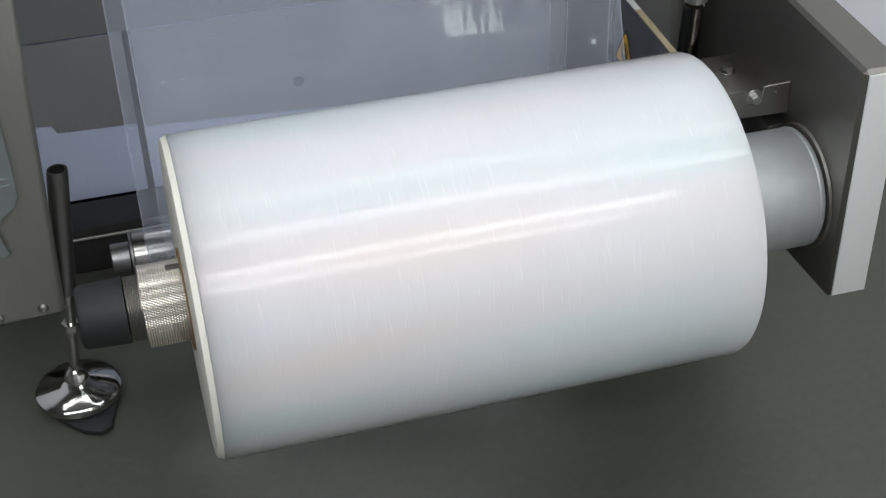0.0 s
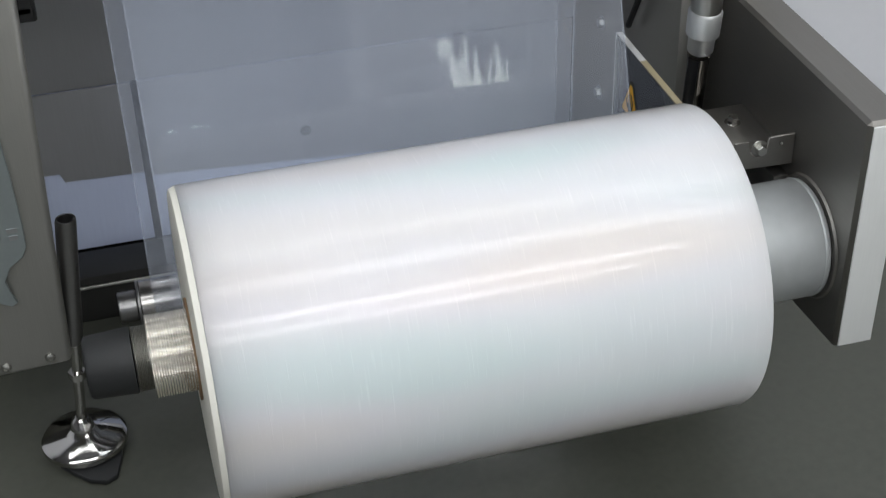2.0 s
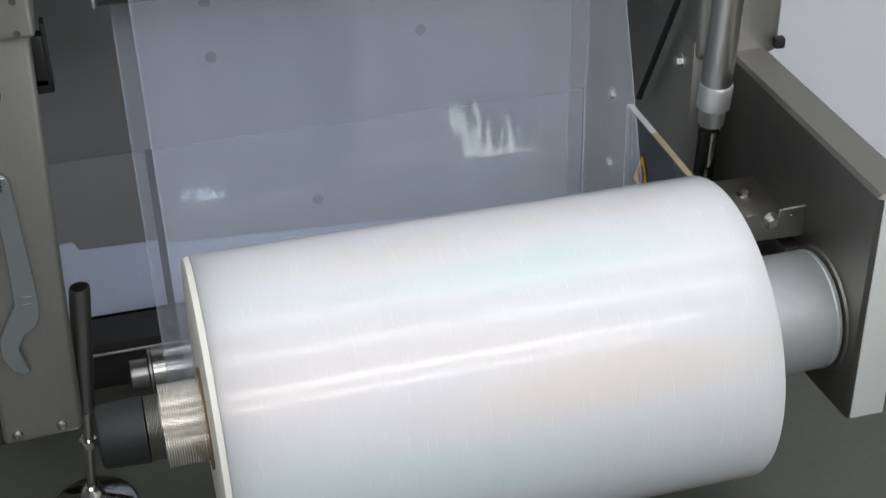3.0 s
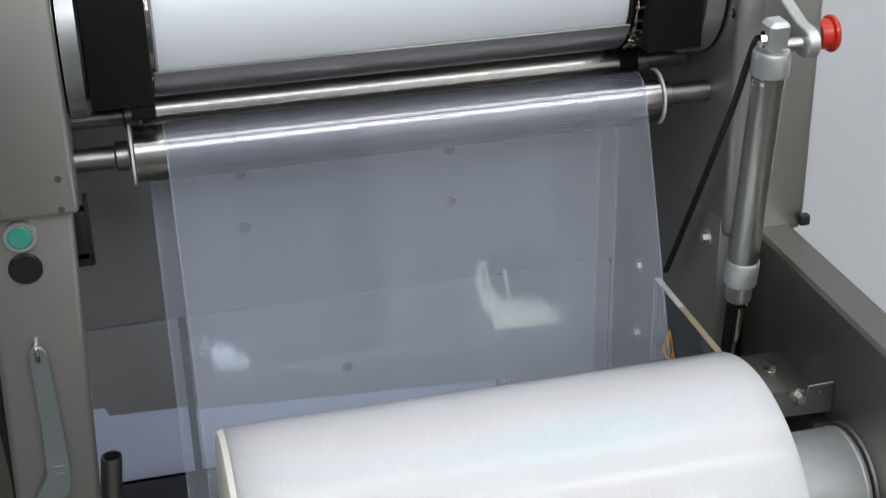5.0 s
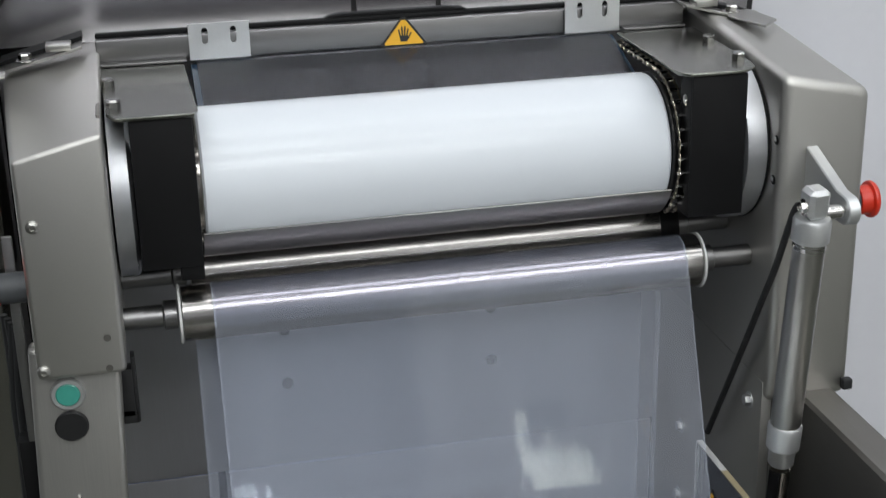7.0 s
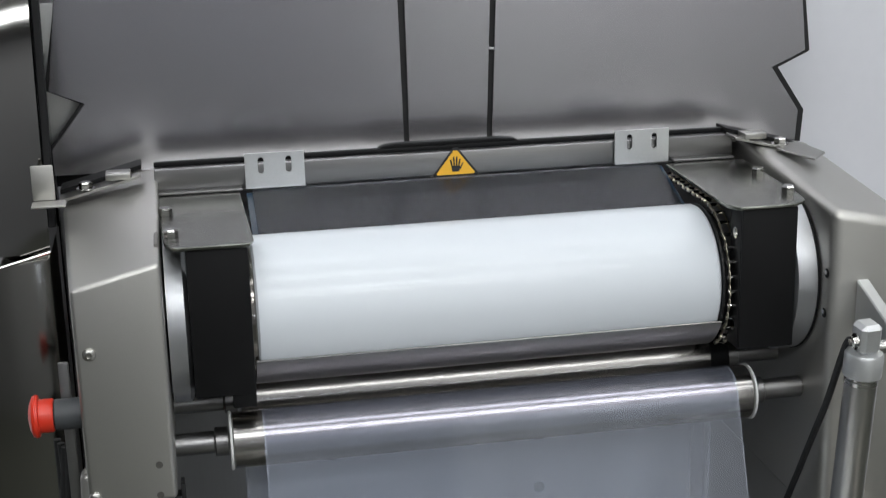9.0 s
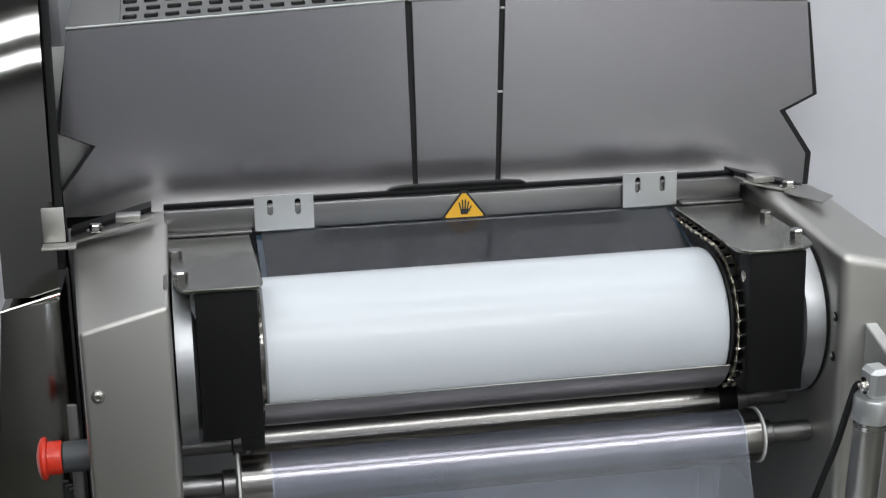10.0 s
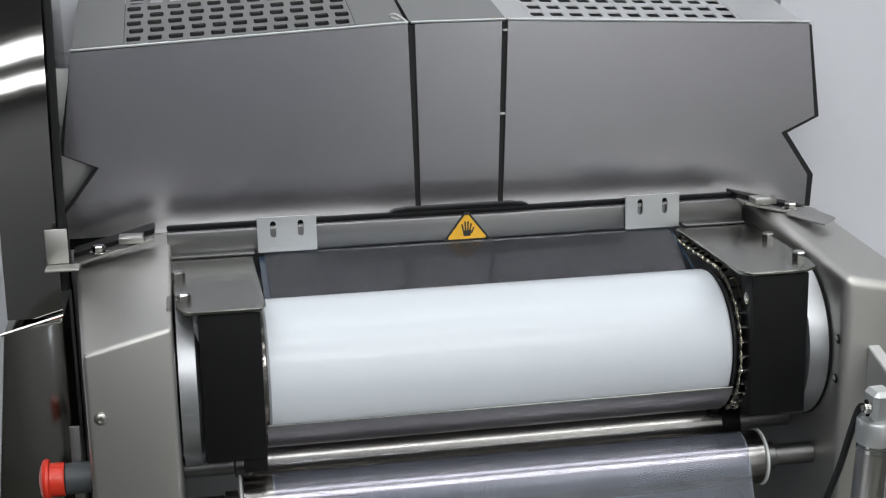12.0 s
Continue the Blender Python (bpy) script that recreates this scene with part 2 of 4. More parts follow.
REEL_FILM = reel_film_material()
REEL_END = material("cut_film_edge", (0.84, 0.82, 0.74), 0.5, 0, 0.05, (8, 500, 500), 0.04, 0.05, 6)


# ---- builders ----
def part(name, bm, mat, parent=None, label="", smooth=True):
    """Links a bmesh, given in world coordinates, as one mesh under a thing or a part."""
    base = Vector((0, 0, 0))
    up = parent
    while up is not None:
        base += up.location
        up = up.parent
    bmesh.ops.translate(bm, verts=bm.verts, vec=-base)
    bmesh.ops.recalc_face_normals(bm, faces=bm.faces)
    me = bpy.data.meshes.new(name)
    bm.to_mesh(me)
    bm.free()
    me.materials.append(mat)
    if smooth:
        for f in me.polygons:
            f.use_smooth = True
        me.set_sharp_from_angle(angle=radians(35))
    ob = new(name, me)
    if parent is not None:
        ob.parent = parent
    if label:
        ob["label"] = label
    return ob


def thing(name, at, label, category, group="", kind=""):
    ob = new(name)
    ob.empty_display_size = 0.02
    ob.location = at
    return tagged(ob, label, category, group, kind)


def bevel(bm, w, seg=2, angle=30):
    if w > 0:
        edges = [e for e in bm.edges if len(e.link_faces) == 2 and e.calc_face_angle(0) > radians(angle)]
        bmesh.ops.bevel(bm, geom=edges, offset=w, segments=seg, profile=0.5, affect="EDGES", clamp_overlap=True)
    return bm


def box(x0, x1, y0, y1, z0, z1, w=0.0015, seg=2):
    bm = bmesh.new()
    bmesh.ops.create_cube(bm, size=1)
    for v in bm.verts:
        v.co = Vector((x0 if v.co.x < 0 else x1, y0 if v.co.y < 0 else y1, z0 if v.co.z < 0 else z1))
    return bevel(bm, w, seg)


def lathe(profile, axis, centre, seg=64):
    """Turns a profile of (along, radius) round an axis ('x', 'y', 'z') through centre."""
    bm = bmesh.new()
    rings = []
    c = Vector(centre)
    for a, r in profile:
        ring = []
        for i in range(seg):
            t = 2 * math.pi * i / seg
            p, q = r * math.cos(t), r * math.sin(t)
            ring.append(bm.verts.new(c + {"x": Vector((a, p, q)), "y": Vector((q, a, p)), "z": Vector((p, q, a))}[axis]))
        rings.append(ring)
    for s, t in zip(rings, rings[1:]):
        for i in range(seg):
            bm.faces.new((s[i], s[(i + 1) % seg], t[(i + 1) % seg], t[i]))
    if profile[0][1] > 1e-6:
        bm.faces.new(rings[0])
    if profile[-1][1] > 1e-6:
        bm.faces.new(rings[-1])
    bmesh.ops.remove_doubles(bm, verts=bm.verts, dist=1e-7)
    return bm


def rod(x0, x1, r, axis, centre, seg=48, c=0.001):
    return lathe([(x0, r - c), (x0 + c, r), (x1 - c, r), (x1, r - c)], axis, centre, seg)


def plate(points, axis, lo, hi, w=0.0008, seg=1):
    """Extrudes a flat outline. axis 'y': points are (x, z); 'x': (y, z); 'z': (x, y)."""
    bm = bmesh.new()
    put = {"y": lambda p, d: (p[0], d, p[1]), "x": lambda p, d: (d, p[0], p[1]), "z": lambda p, d: (p[0], p[1], d)}[axis]
    a = [bm.verts.new(put(p, lo)) for p in points]
    b = [bm.verts.new(put(p, hi)) for p in points]
    bm.faces.new(a)
    bm.faces.new(b)
    n = len(points)
    for i in range(n):
        bm.faces.new((a[i], a[(i + 1) % n], b[(i + 1) % n], b[i]))
    bmesh.ops.recalc_face_normals(bm, faces=bm.faces)
    return bevel(bm, w, seg)


def slotted_plate(x0, x1, z0, z1, slots, lo, hi):
    """An upright plate across y with round-ended slots cut through; slots: (cx, cz, half width, half height)."""
    bm = bmesh.new()
    loops = [[(x0, z0), (x1, z0), (x1, z1), (x0, z1)]]
    for cx, cz, hw, hh in slots:
        top = [(cx + hw * math.cos(radians(a)), cz + hh - hw + hw * math.sin(radians(a))) for a in range(0, 181, 30)]
        loops.append(top + [(cx - hw * math.cos(radians(a)), cz - hh + hw - hw * math.sin(radians(a))) for a in range(0, 181, 30)])
    edges = []
    for loop in loops:
        vs = [bm.verts.new((u, lo, v)) for u, v in loop]
        edges += [bm.edges.new((a, b)) for a, b in zip(vs, vs[1:] + vs[:1])]
    bmesh.ops.triangle_fill(bm, use_beauty=True, edges=edges)
    grown = bmesh.ops.extrude_face_region(bm, geom=list(bm.faces))
    bmesh.ops.translate(bm, verts=[g for g in grown["geom"] if isinstance(g, bmesh.types.BMVert)], vec=(0, hi - lo, 0))
    return bm


def tube(points, r, seg=10):
    """A round cable or bent bar through points."""
    pts = [Vector(p) for p in points]
    bm = bmesh.new()
    rings = []
    for i, p in enumerate(pts):
        d = (pts[min(i + 1, len(pts) - 1)] - pts[max(i - 1, 0)]).normalized()
        side = d.cross(Vector((0.31, 0.2, 0.93))).normalized()
        up = d.cross(side)
        rings.append([bm.verts.new(p + r * (math.cos(2 * math.pi * k / seg) * side + math.sin(2 * math.pi * k / seg) * up)) for k in range(seg)])
    for s, t in zip(rings, rings[1:]):
        for k in range(seg):
            bm.faces.new((s[k], s[(k + 1) % seg], t[(k + 1) % seg], t[k]))
    bm.faces.new(rings[0])
    bm.faces.new(rings[-1])
    return bm


def smooth_path(points, steps=8):
    """Catmull-Rom curve through points."""
    p = [Vector(q) for q in points]
    p = [2 * p[0] - p[1]] + p + [2 * p[-1] - p[-2]]
    out = []
    for i in range(1, len(p) - 2):
        for k in range(steps):
            t = k / steps
            a, b, c, d = p[i - 1:i + 3]
            out.append(0.5 * ((2 * b) + (c - a) * t + (2 * a - 5 * b + 4 * c - d) * t * t + (3 * b - a - 3 * c + d) * t ** 3))
    return out + [p[-2]]


def join(*bms):
    out = bms[0]
    for b in bms[1:]:
        me = bpy.data.meshes.new("joined")
        b.to_mesh(me)
        b.free()
        out.from_mesh(me)
        bpy.data.meshes.remove(me)
    return out


def hexbolt(parent, centre, axis, r=0.006, h=0.005, washer=True, mat=None, sign=1):
    """Hexagon bolt head on a washer; the head stands out along sign * axis."""
    mat = mat or MIRROR_STEEL
    c = Vector(centre)
    prof = [(0, r), (sign * h * 0.8, r), (sign * h, r * 0.86)]
    ob = part("bolt", lathe(prof, axis, c + {"x": Vector((sign * 0.0012, 0, 0)), "y": Vector((0, sign * 0.0012, 0)), "z": Vector((0, 0, sign * 0.0012))}[axis], 6), mat, parent, smooth=False)
    if washer:
        part("washer", rod(0, sign * 0.0012, r * 1.45, axis, c, 24, 0.0002 * sign), mat, parent)
    return ob


def buttonscrew(parent, centre, r=0.006, axis="y", sign=-1):
    c = Vector(centre)
    part("screw", lathe([(0, r), (sign * r * 0.35, r * 0.9), (sign * r * 0.6, r * 0.55), (sign * r * 0.62, r * 0.42), (sign * r * 0.3, r * 0.36), (sign * r * 0.3, 0)], axis, c, 20), STEEL_H, parent)

# ---- room ----
def slab(name, x0, x1, y0, y1, z0, z1, mat, label):
    ob = part(name, box(x0, x1, y0, y1, z0, z1, 0), mat)
    return tagged(ob, label, "", "", "structure")


slab("floor", -4.0, 4.0, -4.0, 0.58, -0.1, 0.0, FLOOR, "dark grey-green sealed concrete workshop floor")
slab("wall_north_1", -4.0, 0.69, 0.475, 0.59, 0.0, 2.8, WALL, "plain white painted wall behind the machine")
slab("wall_north_2", 0.69, 4.0, 0.40, 0.59, 0.0, 2.8, WALL, "plain white painted wall behind the machine")
# unseen side walls: west kept dim, east bright, to shape the light
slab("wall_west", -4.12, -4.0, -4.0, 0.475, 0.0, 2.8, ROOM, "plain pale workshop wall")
slab("wall_east", 4.0, 4.12, -4.0, 0.475, 0.0, 2.8, BOUNCE_WALL, "plain pale workshop wall")


# south wall with two small windows; only their glints on film and steel are seen
WINDOWS = ((0.176, 0.244, 1.05, 1.27), (1.331, 1.491, 0.92, 1.40))
# dark left and bright right part set the tone the hood mirrors
for k, (x0, x1, mat) in enumerate(((-4.0, 0.176, DIMMING_WALL), (0.244, 0.9, DIMMING_WALL), (0.9, 1.331, BOUNCE_WALL), (1.491, 4.0, BOUNCE_WALL))):
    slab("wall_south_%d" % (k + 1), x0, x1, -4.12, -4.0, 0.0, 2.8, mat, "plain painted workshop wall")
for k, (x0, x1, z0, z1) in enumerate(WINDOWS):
    mat = (DIMMING_WALL, BOUNCE_WALL)[k]
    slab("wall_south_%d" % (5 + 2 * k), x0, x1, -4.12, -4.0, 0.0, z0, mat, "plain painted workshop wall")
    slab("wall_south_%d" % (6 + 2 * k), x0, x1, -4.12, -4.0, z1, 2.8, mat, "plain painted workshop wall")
    win = thing("window_%d" % (k + 1), (x0, -4.06, z0), "small bright daylight window with a white frame", "window", "", "structure")
    part("pane", box(x0 + 0.012, x1 - 0.012, -4.08, -4.074, z0 + 0.012, z1 - 0.012, 0), (DAYLIGHT, DAYLIGHT_DIM)[k], win, "bright pane")
    for a0, a1, c0, c1 in ((x0, x0 + 0.012, z0, z1), (x1 - 0.012, x1, z0, z1), (x0 + 0.012, x1 - 0.012, z0, z0 + 0.012), (x0 + 0.012, x1 - 0.012, z1 - 0.012, z1), ((x0 + x1) / 2 - 0.005, (x0 + x1) / 2 + 0.005, z0 + 0.012, z1 - 0.012)):
        part("window_frame", box(a0, a1, -4.073, -4.045, c0, c1, 0.001), WHITE_NYLON, win)
# added dark mask, never seen: notches the second window's glint on the film
glint_mask = thing("window_swag", (1.41, -4.03, 1.40), "dark grey cloth swag draped across the window top", "curtain")
mask_edge = [(1.331, 1.31), (1.345, 1.35), (1.366, 1.395), (1.388, 1.355)] + [(1.437 + 0.048 * math.cos(radians(a)), 1.340 + 0.12 * math.sin(radians(a))) for a in range(195, 350, 15)] + [(1.491, 1.34)]
part("mask_sheet", plate(mask_edge + [(1.491, 1.405), (1.331, 1.405)], "y", -4.044, -4.030, 0.002), GREY_PLASTIC, glint_mask)
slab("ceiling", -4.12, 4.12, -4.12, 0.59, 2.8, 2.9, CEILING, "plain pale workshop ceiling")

for lx, ly, power in LAMPS:
    lamp = thing("ceiling_light", (lx, ly, 2.8), "long white strip ceiling light, switched on", "ceiling light", "workshop ceiling lights")
    part("housing", box(lx - LAMP_LONG - 0.02, lx + LAMP_LONG + 0.02, ly - LAMP_WIDE - 0.015, ly + LAMP_WIDE + 0.015, 2.70, 2.80, 0.004), WHITE_NYLON, lamp)
    part("diffuser", box(lx - LAMP_LONG, lx + LAMP_LONG, ly - LAMP_WIDE, ly + LAMP_WIDE, 2.685, 2.698, 0.002), TUBE_GLOW, lamp, "glowing white diffuser")

XL, XR = -0.054, 0.566          # inner faces of the two machine sides

# ---- left machine side ----
side = thing("machine_side_frame", (-0.105, 0.05, 0.13), "brushed stainless steel side column with control buttons", "machine frame", "machine side columns")
part("leg_panel", plate([(-0.158, 0.136), (-0.0785, 0.140), (-0.0575, 0.60), (-0.137, 0.60)], "y", -0.058, -0.036, 0.006, 3), STEEL_V, side)
part("side_cheek", box(-0.0575, XL, -0.03, 0.30, 0.58, 0.80, 0.001), DARK_STEEL, side)
part("bent_plate", box(-0.1485, -0.1395, -0.034, -0.030, 0.498, 0.698, 0.001), STEEL_BAR, side, "dull bent plate")
part("slot_strip", box(-0.158, -0.1415, -0.032, -0.010, 0.40, 0.4975, 0.001), BLACK_MATT, side, "black strip behind the column")
def sheared(bm, mid, slope):
    """Lets the upper half of a cover fall towards its outer side."""
    for v in bm.verts:
        if v.co.z > 0.7:
            v.co.z += (v.co.x - mid) * slope
    return bm


def flared(bm, inner, wide):
    """Lets the outer side of a cover widen towards its back."""
    for v in bm.verts:
        if v.co.x < inner and v.co.y > -0.066:
            v.co.x -= wide * min(1.0, (v.co.y + 0.071) / 0.211)
    return bm


cover_outline = [(-0.071, 0.574), (-0.071, 0.784), (0.140, 0.804), (0.26, 0.795), (0.26, 0.574)]
part("cover", flared(sheared(plate(cover_outline, "x", -0.130, XL + 0.001, 0.0045, 3), -0.092, 0.25), -0.1, 0.015), STEEL_BLAST, side, "bead-blasted folded steel cover")
for cx, cz in ((-0.118, 0.717), (-0.124, 0.583)):
    buttonscrew(side, (cx, -0.0712, cz), 0.006)
for cx, cz in ((-0.067, 0.609), (-0.068, 0.580)):
    part("screw_hole", lathe([(0, 0.0032), (-0.0006, 0.0032), (-0.0006, 0.0024), (0.001, 0.0022), (0.001, 0)], "y", (cx, -0.0714, cz), 18), DARK_STEEL, side)
for cx, cz in ((-0.099, 0.151), (-0.143, 0.148)):
    buttonscrew(side, (cx, -0.0582, cz), 0.0055)
btn = part("push_button", lathe([(0, 0.0155), (-0.003, 0.0152), (-0.0045, 0.0140), (-0.0045, 0.0110), (-0.002, 0.0110)], "y", (-0.107, -0.0582, 0.554), 40), ALU_CAST, side, "green push button in a clear metal bezel")
part("lens", lathe([(0, 0.0108), (-0.004, 0.0108), (-0.0050, 0.0095), (-0.0054, 0)], "y", (-0.107, -0.0582, 0.554), 40), GREEN, btn, "dull green lens")
part("blanking_plug", lathe([(0, 0.0150), (-0.002, 0.0150), (-0.004, 0.0135), (-0.0042, 0)], "y", (-0.107, -0.0582, 0.522), 40), BLACK, side, "round black blanking plug")
part("latch", join(box(-0.0685, -0.0500, -0.0355, -0.020, 0.512, 0.560, 0.001), box(-0.0505, -0.0465, -0.0355, -0.020, 0.506, 0.572, 0.001), box(-0.0685, -0.0475, -0.0355, -0.020, 0.505, 0.519, 0.001)), BLACK, side, "black plastic latch")
for k in range(4):
    part("cable", tube(smooth_path([(-0.150 - 0.004 * k, 0.01 * k, 0.60), (-0.156 - 0.006 * (k % 2), 0.01 * k, 0.5), (-0.150 - 0.005 * k, 0.01 * k, 0.38), (-0.158, 0.01 * k, 0.22)]), 0.0035), RUBBER, side, "black cable behind the column")

# wrench hung on the column
wrench = thing("hook_wrench", (-0.105, -0.062, 0.44), "zinc-plated hook wrench hanging on a bent steel hook", "wrench")
shank = [(-0.117, 0.437), (-0.1135, 0.4435), (-0.1085, 0.4455), (-0.103, 0.4425), (-0.1005, 0.436), (-0.0975, 0.378), (-0.0960, 0.315), (-0.097, 0.292), (-0.102, 0.281), (-0.116, 0.271), (-0.123, 0.256), (-0.120, 0.240), (-0.116, 0.230), (-0.122, 0.226), (-0.133, 0.232), (-0.140, 0.250), (-0.1385, 0.270), (-0.130, 0.286), (-0.1185, 0.306), (-0.1165, 0.369)]
part("body", plate(shank, "y", -0.067, -0.062, 0.0008), WRENCH_STEEL, wrench)
part("hook", tube(smooth_path([(-0.1085, -0.058, 0.449), (-0.1085, -0.072, 0.447), (-0.1085, -0.074, 0.437), (-0.1085, -0.069, 0.432)], 5), 0.0022), MIRROR_STEEL, wrench)
for k, w in enumerate((0.008, 0.010)):
    part("size_marking", box(-0.1085 - w / 2 + 0.002, -0.1085 + w / 2 + 0.002, -0.0674, -0.0670, 0.302 + 0.008 * k, 0.307 + 0.008 * k, 0), ALU, wrench)

# machine foot with its post
foot = thing("levelling_foot", (-0.085, -0.03, 0.0), "chromed round levelling foot on a threaded rod, on a black rubber and shadow pad", "machine foot")
def leaning(bm, top, foot_at, z0, z1):
    """Leans an upright turned part so that it runs from foot_at (x at z0) to top (x at z1)."""
    for v in bm.verts:
        v.co.x += foot_at + (top - foot_at) * (v.co.z - z0) / (z1 - z0)
    return bm


part("tube_post", leaning(lathe([(0.145, 0.0105), (0.290, 0.0105), (0.293, 0.0098), (0.293, 0.0082), (0.270, 0.0082)], "z", (0, -0.03, 0), 32), -0.0585, -0.0750, 0.15, 0.293), STEEL_BAR, foot, "dull steel tube post")
part("rod", leaning(lathe([(0.02, 0.0055), (0.15, 0.0055)], "z", (0, -0.03, 0), 24), -0.0745, -0.0850, 0.03, 0.14), MIRROR_STEEL, foot)
part("lock_nut", lathe([(0.097, 0.0095), (0.106, 0.0095)], "z", (-0.0785, -0.03, 0), 6), MIRROR_STEEL, foot, smooth=False)
part("disc", lathe([(0.008, 0.043), (0.012, 0.046), (0.017, 0.0455), (0.021, 0.041), (0.027, 0.020), (0.031, 0.013), (0.040, 0.010), (0.044, 0.006)], "z", (-0.085, -0.03, 0), 64), MIRROR_STEEL, foot, "polished dome disc")
# rubber pad widened to take in the foot's shadow on the floor
part("rubber_shadow_pad", plate([(-0.124, -0.010), (-0.119, -0.050), (-0.102, -0.073), (-0.085, -0.090), (-0.068, -0.097), (-0.056, -0.090), (-0.048, -0.056), (-0.052, -0.005), (-0.085, 0.012)], "z", 0.0005, 0.0075, 0.002, 2), RUBBER, foot, "black rubber pad with the foot's shadow drawn into its outline")

# ---- right machine side ----
rside = thing("machine_side_frame", (0.615, 0.05, 0.27), "bead-blasted stainless steel side column with screw holes", "machine frame", "machine side columns")
rcover = [(-0.060, 0.455), (-0.060, 0.783), (0.19, 0.808), (0.27, 0.79), (0.27, 0.455)]
part("cover", sheared(plate(rcover, "x", XR, 0.655, 0.010, 4), 0.6145, -0.21), STEEL_BLAST, rside, "bead-blasted folded steel cover")
part("side_cheek", box(XR - 0.0006, XR + 0.010, -0.052, 0.2530, 0.10, 0.475, 0.0002), STEEL_BLAST, rside)
part("lower_column", box(XR + 0.0105, 0.650, -0.03, 0.30, 0.0, 0.453, 0.003), DARK_STEEL, rside)
part("rubber_block", box(0.645, 0.6555, -0.070, -0.0605, 0.4645, 0.476, 0.002), RUBBER, rside)
for hy, hz in ((-0.0495, 0.7285), (-0.0475, 0.6885)):
    # hole drawn as a flat black disc, its bright crescent as a mirror disc
    part("screw_hole", lathe([(0, 0.0048), (-0.0004, 0.0046), (-0.0004, 0)], "x", (XR - 0.0002, hy, hz), 20), BLACK_MATT, rside, "dark screw hole")
    part("hole_crescent", lathe([(-0.0004, 0.0026), (-0.0008, 0.0026), (-0.0008, 0)], "x", (XR - 0.0002, hy + 0.0014, hz + 0.0008), 16), MIRROR_STEEL, rside)
hexbolt(rside, (XR, -0.024, 0.443), "x", 0.006, 0.006, True, ALU_CAST, -1)
for hz in (0.321, 0.230):
    hexbolt(rside, (XR, 0.157, hz), "x", 0.006, 0.005, True, ALU_CAST, -1)

# feed arm plate that carries the reel
XA = 0.600                      # inner face of the arm
arm = thing("reel_support_arm", (0.614, -0.2, 0.229), "thick brushed steel arm plate carrying the film reel", "support arm")
part("arm_plate", plate([(-0.357, 0.228), (-0.357, 0.464), (0.10, 0.464), (0.10, 0.10), (-0.10, 0.10), (-0.26, 0.221)], "x", XA, 0.640, 0.0035, 1), DARK_STEEL, arm)
# pale cover sheet carries the end face's reflected light in its colour
part("end_face", box(XA + 0.0035, 0.6365, -0.3592, -0.3572, 0.2315, 0.4605, 0.0006), LIT_END_FACE, arm, "ground end face, brightened for the light it reflects")
part("bearing_ring", lathe([(XA - 0.0025, 0.040), (XA - 0.0025, 0.0575), (XA - 0.0003, 0.0590), (XA - 0.0002, 0.040)], "x", (0, -0.285, 0.306), 64), DARK_STEEL, arm)
brk = thing("angle_bracket", (0.56, -0.23, 0.37), "folded steel angle bracket bolted to the support arm", "bracket")
part("shelf", box(0.556, XA, -0.2395, -0.135, 0.3615, 0.3645, 0.0006), DARK_STEEL, brk)
flange = [(0.540, 0.361), (0.540, 0.3900), (0.5545, 0.3900), (0.5550, 0.3820), (0.5575, 0.3755), (0.5620, 0.3725), (0.5660, 0.3722), (0.5700, 0.3745), (0.5725, 0.3790), (0.5735, 0.3910), (XA, 0.3915), (XA, 0.3590)]
part("flange", plate(flange, "y", -0.2425, -0.240, 0.0006), DARK_STEEL, brk)
part("side_rail", box(0.585, XA, -0.2395, -0.135, 0.31, 0.345, 0.001), DARK_STEEL, brk)
hexbolt(brk, (0.575, -0.166, 0.3645), "z", 0.0054, 0.006, True)
hexbolt(brk, (0.567, -0.2385, 0.3790), "y", 0.0054, 0.006, True, STEEL_H, -1)
part("rivet", lathe([(0, 0.002), (-0.001, 0.0015), (-0.001, 0)], "y", (0.586, -0.2427, 0.383), 14), MIRROR_STEEL, brk)

# ---- film reel on its shaft (turns) ----
RY, RZ, RR = -0.285, 0.306, 0.1382
reel = thing("film_reel", (0.036, RY, RZ), "large reel of milky clear packing film, glossy", "film reel")
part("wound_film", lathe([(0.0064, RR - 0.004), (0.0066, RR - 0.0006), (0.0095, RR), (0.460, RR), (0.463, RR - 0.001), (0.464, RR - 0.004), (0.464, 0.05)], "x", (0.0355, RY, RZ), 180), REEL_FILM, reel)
part("film_edge", lathe([(0.0, 0.044), (-0.0008, 0.06), (0.0, RR - 0.005), (0.0010, RR - 0.0025), (0.0058, RR - 0.0005), (0.0060, RR - 0.004), (0.02, 0.10), (0.02, 0.044)], "x", (0.036, RY, RZ), 120), REEL_END, reel, "cream layered edge of the film")
part("core", lathe([(-0.002, 0.0385), (-0.002, 0.0437), (0.05, 0.0437), (0.05, 0.0385)], "x", (0.036, RY, RZ), 64), CARD, reel, "cardboard core")
part("core_tube", lathe([(0.4645, 0.030), (0.4645, 0.0552), (0.5535, 0.0552), (0.5545, 0.0546), (0.5560, 0.0556), (0.5590, 0.0548), (0.5608, 0.0525), (0.5610, 0.030)], "x", (0.036, RY, RZ), 72), ZINC, reel, "grey zinc tube")

shaft = thing("reel_shaft", (0.0, RY, RZ), "knurled steel chuck with threaded collar and black cap", "shaft chuck")


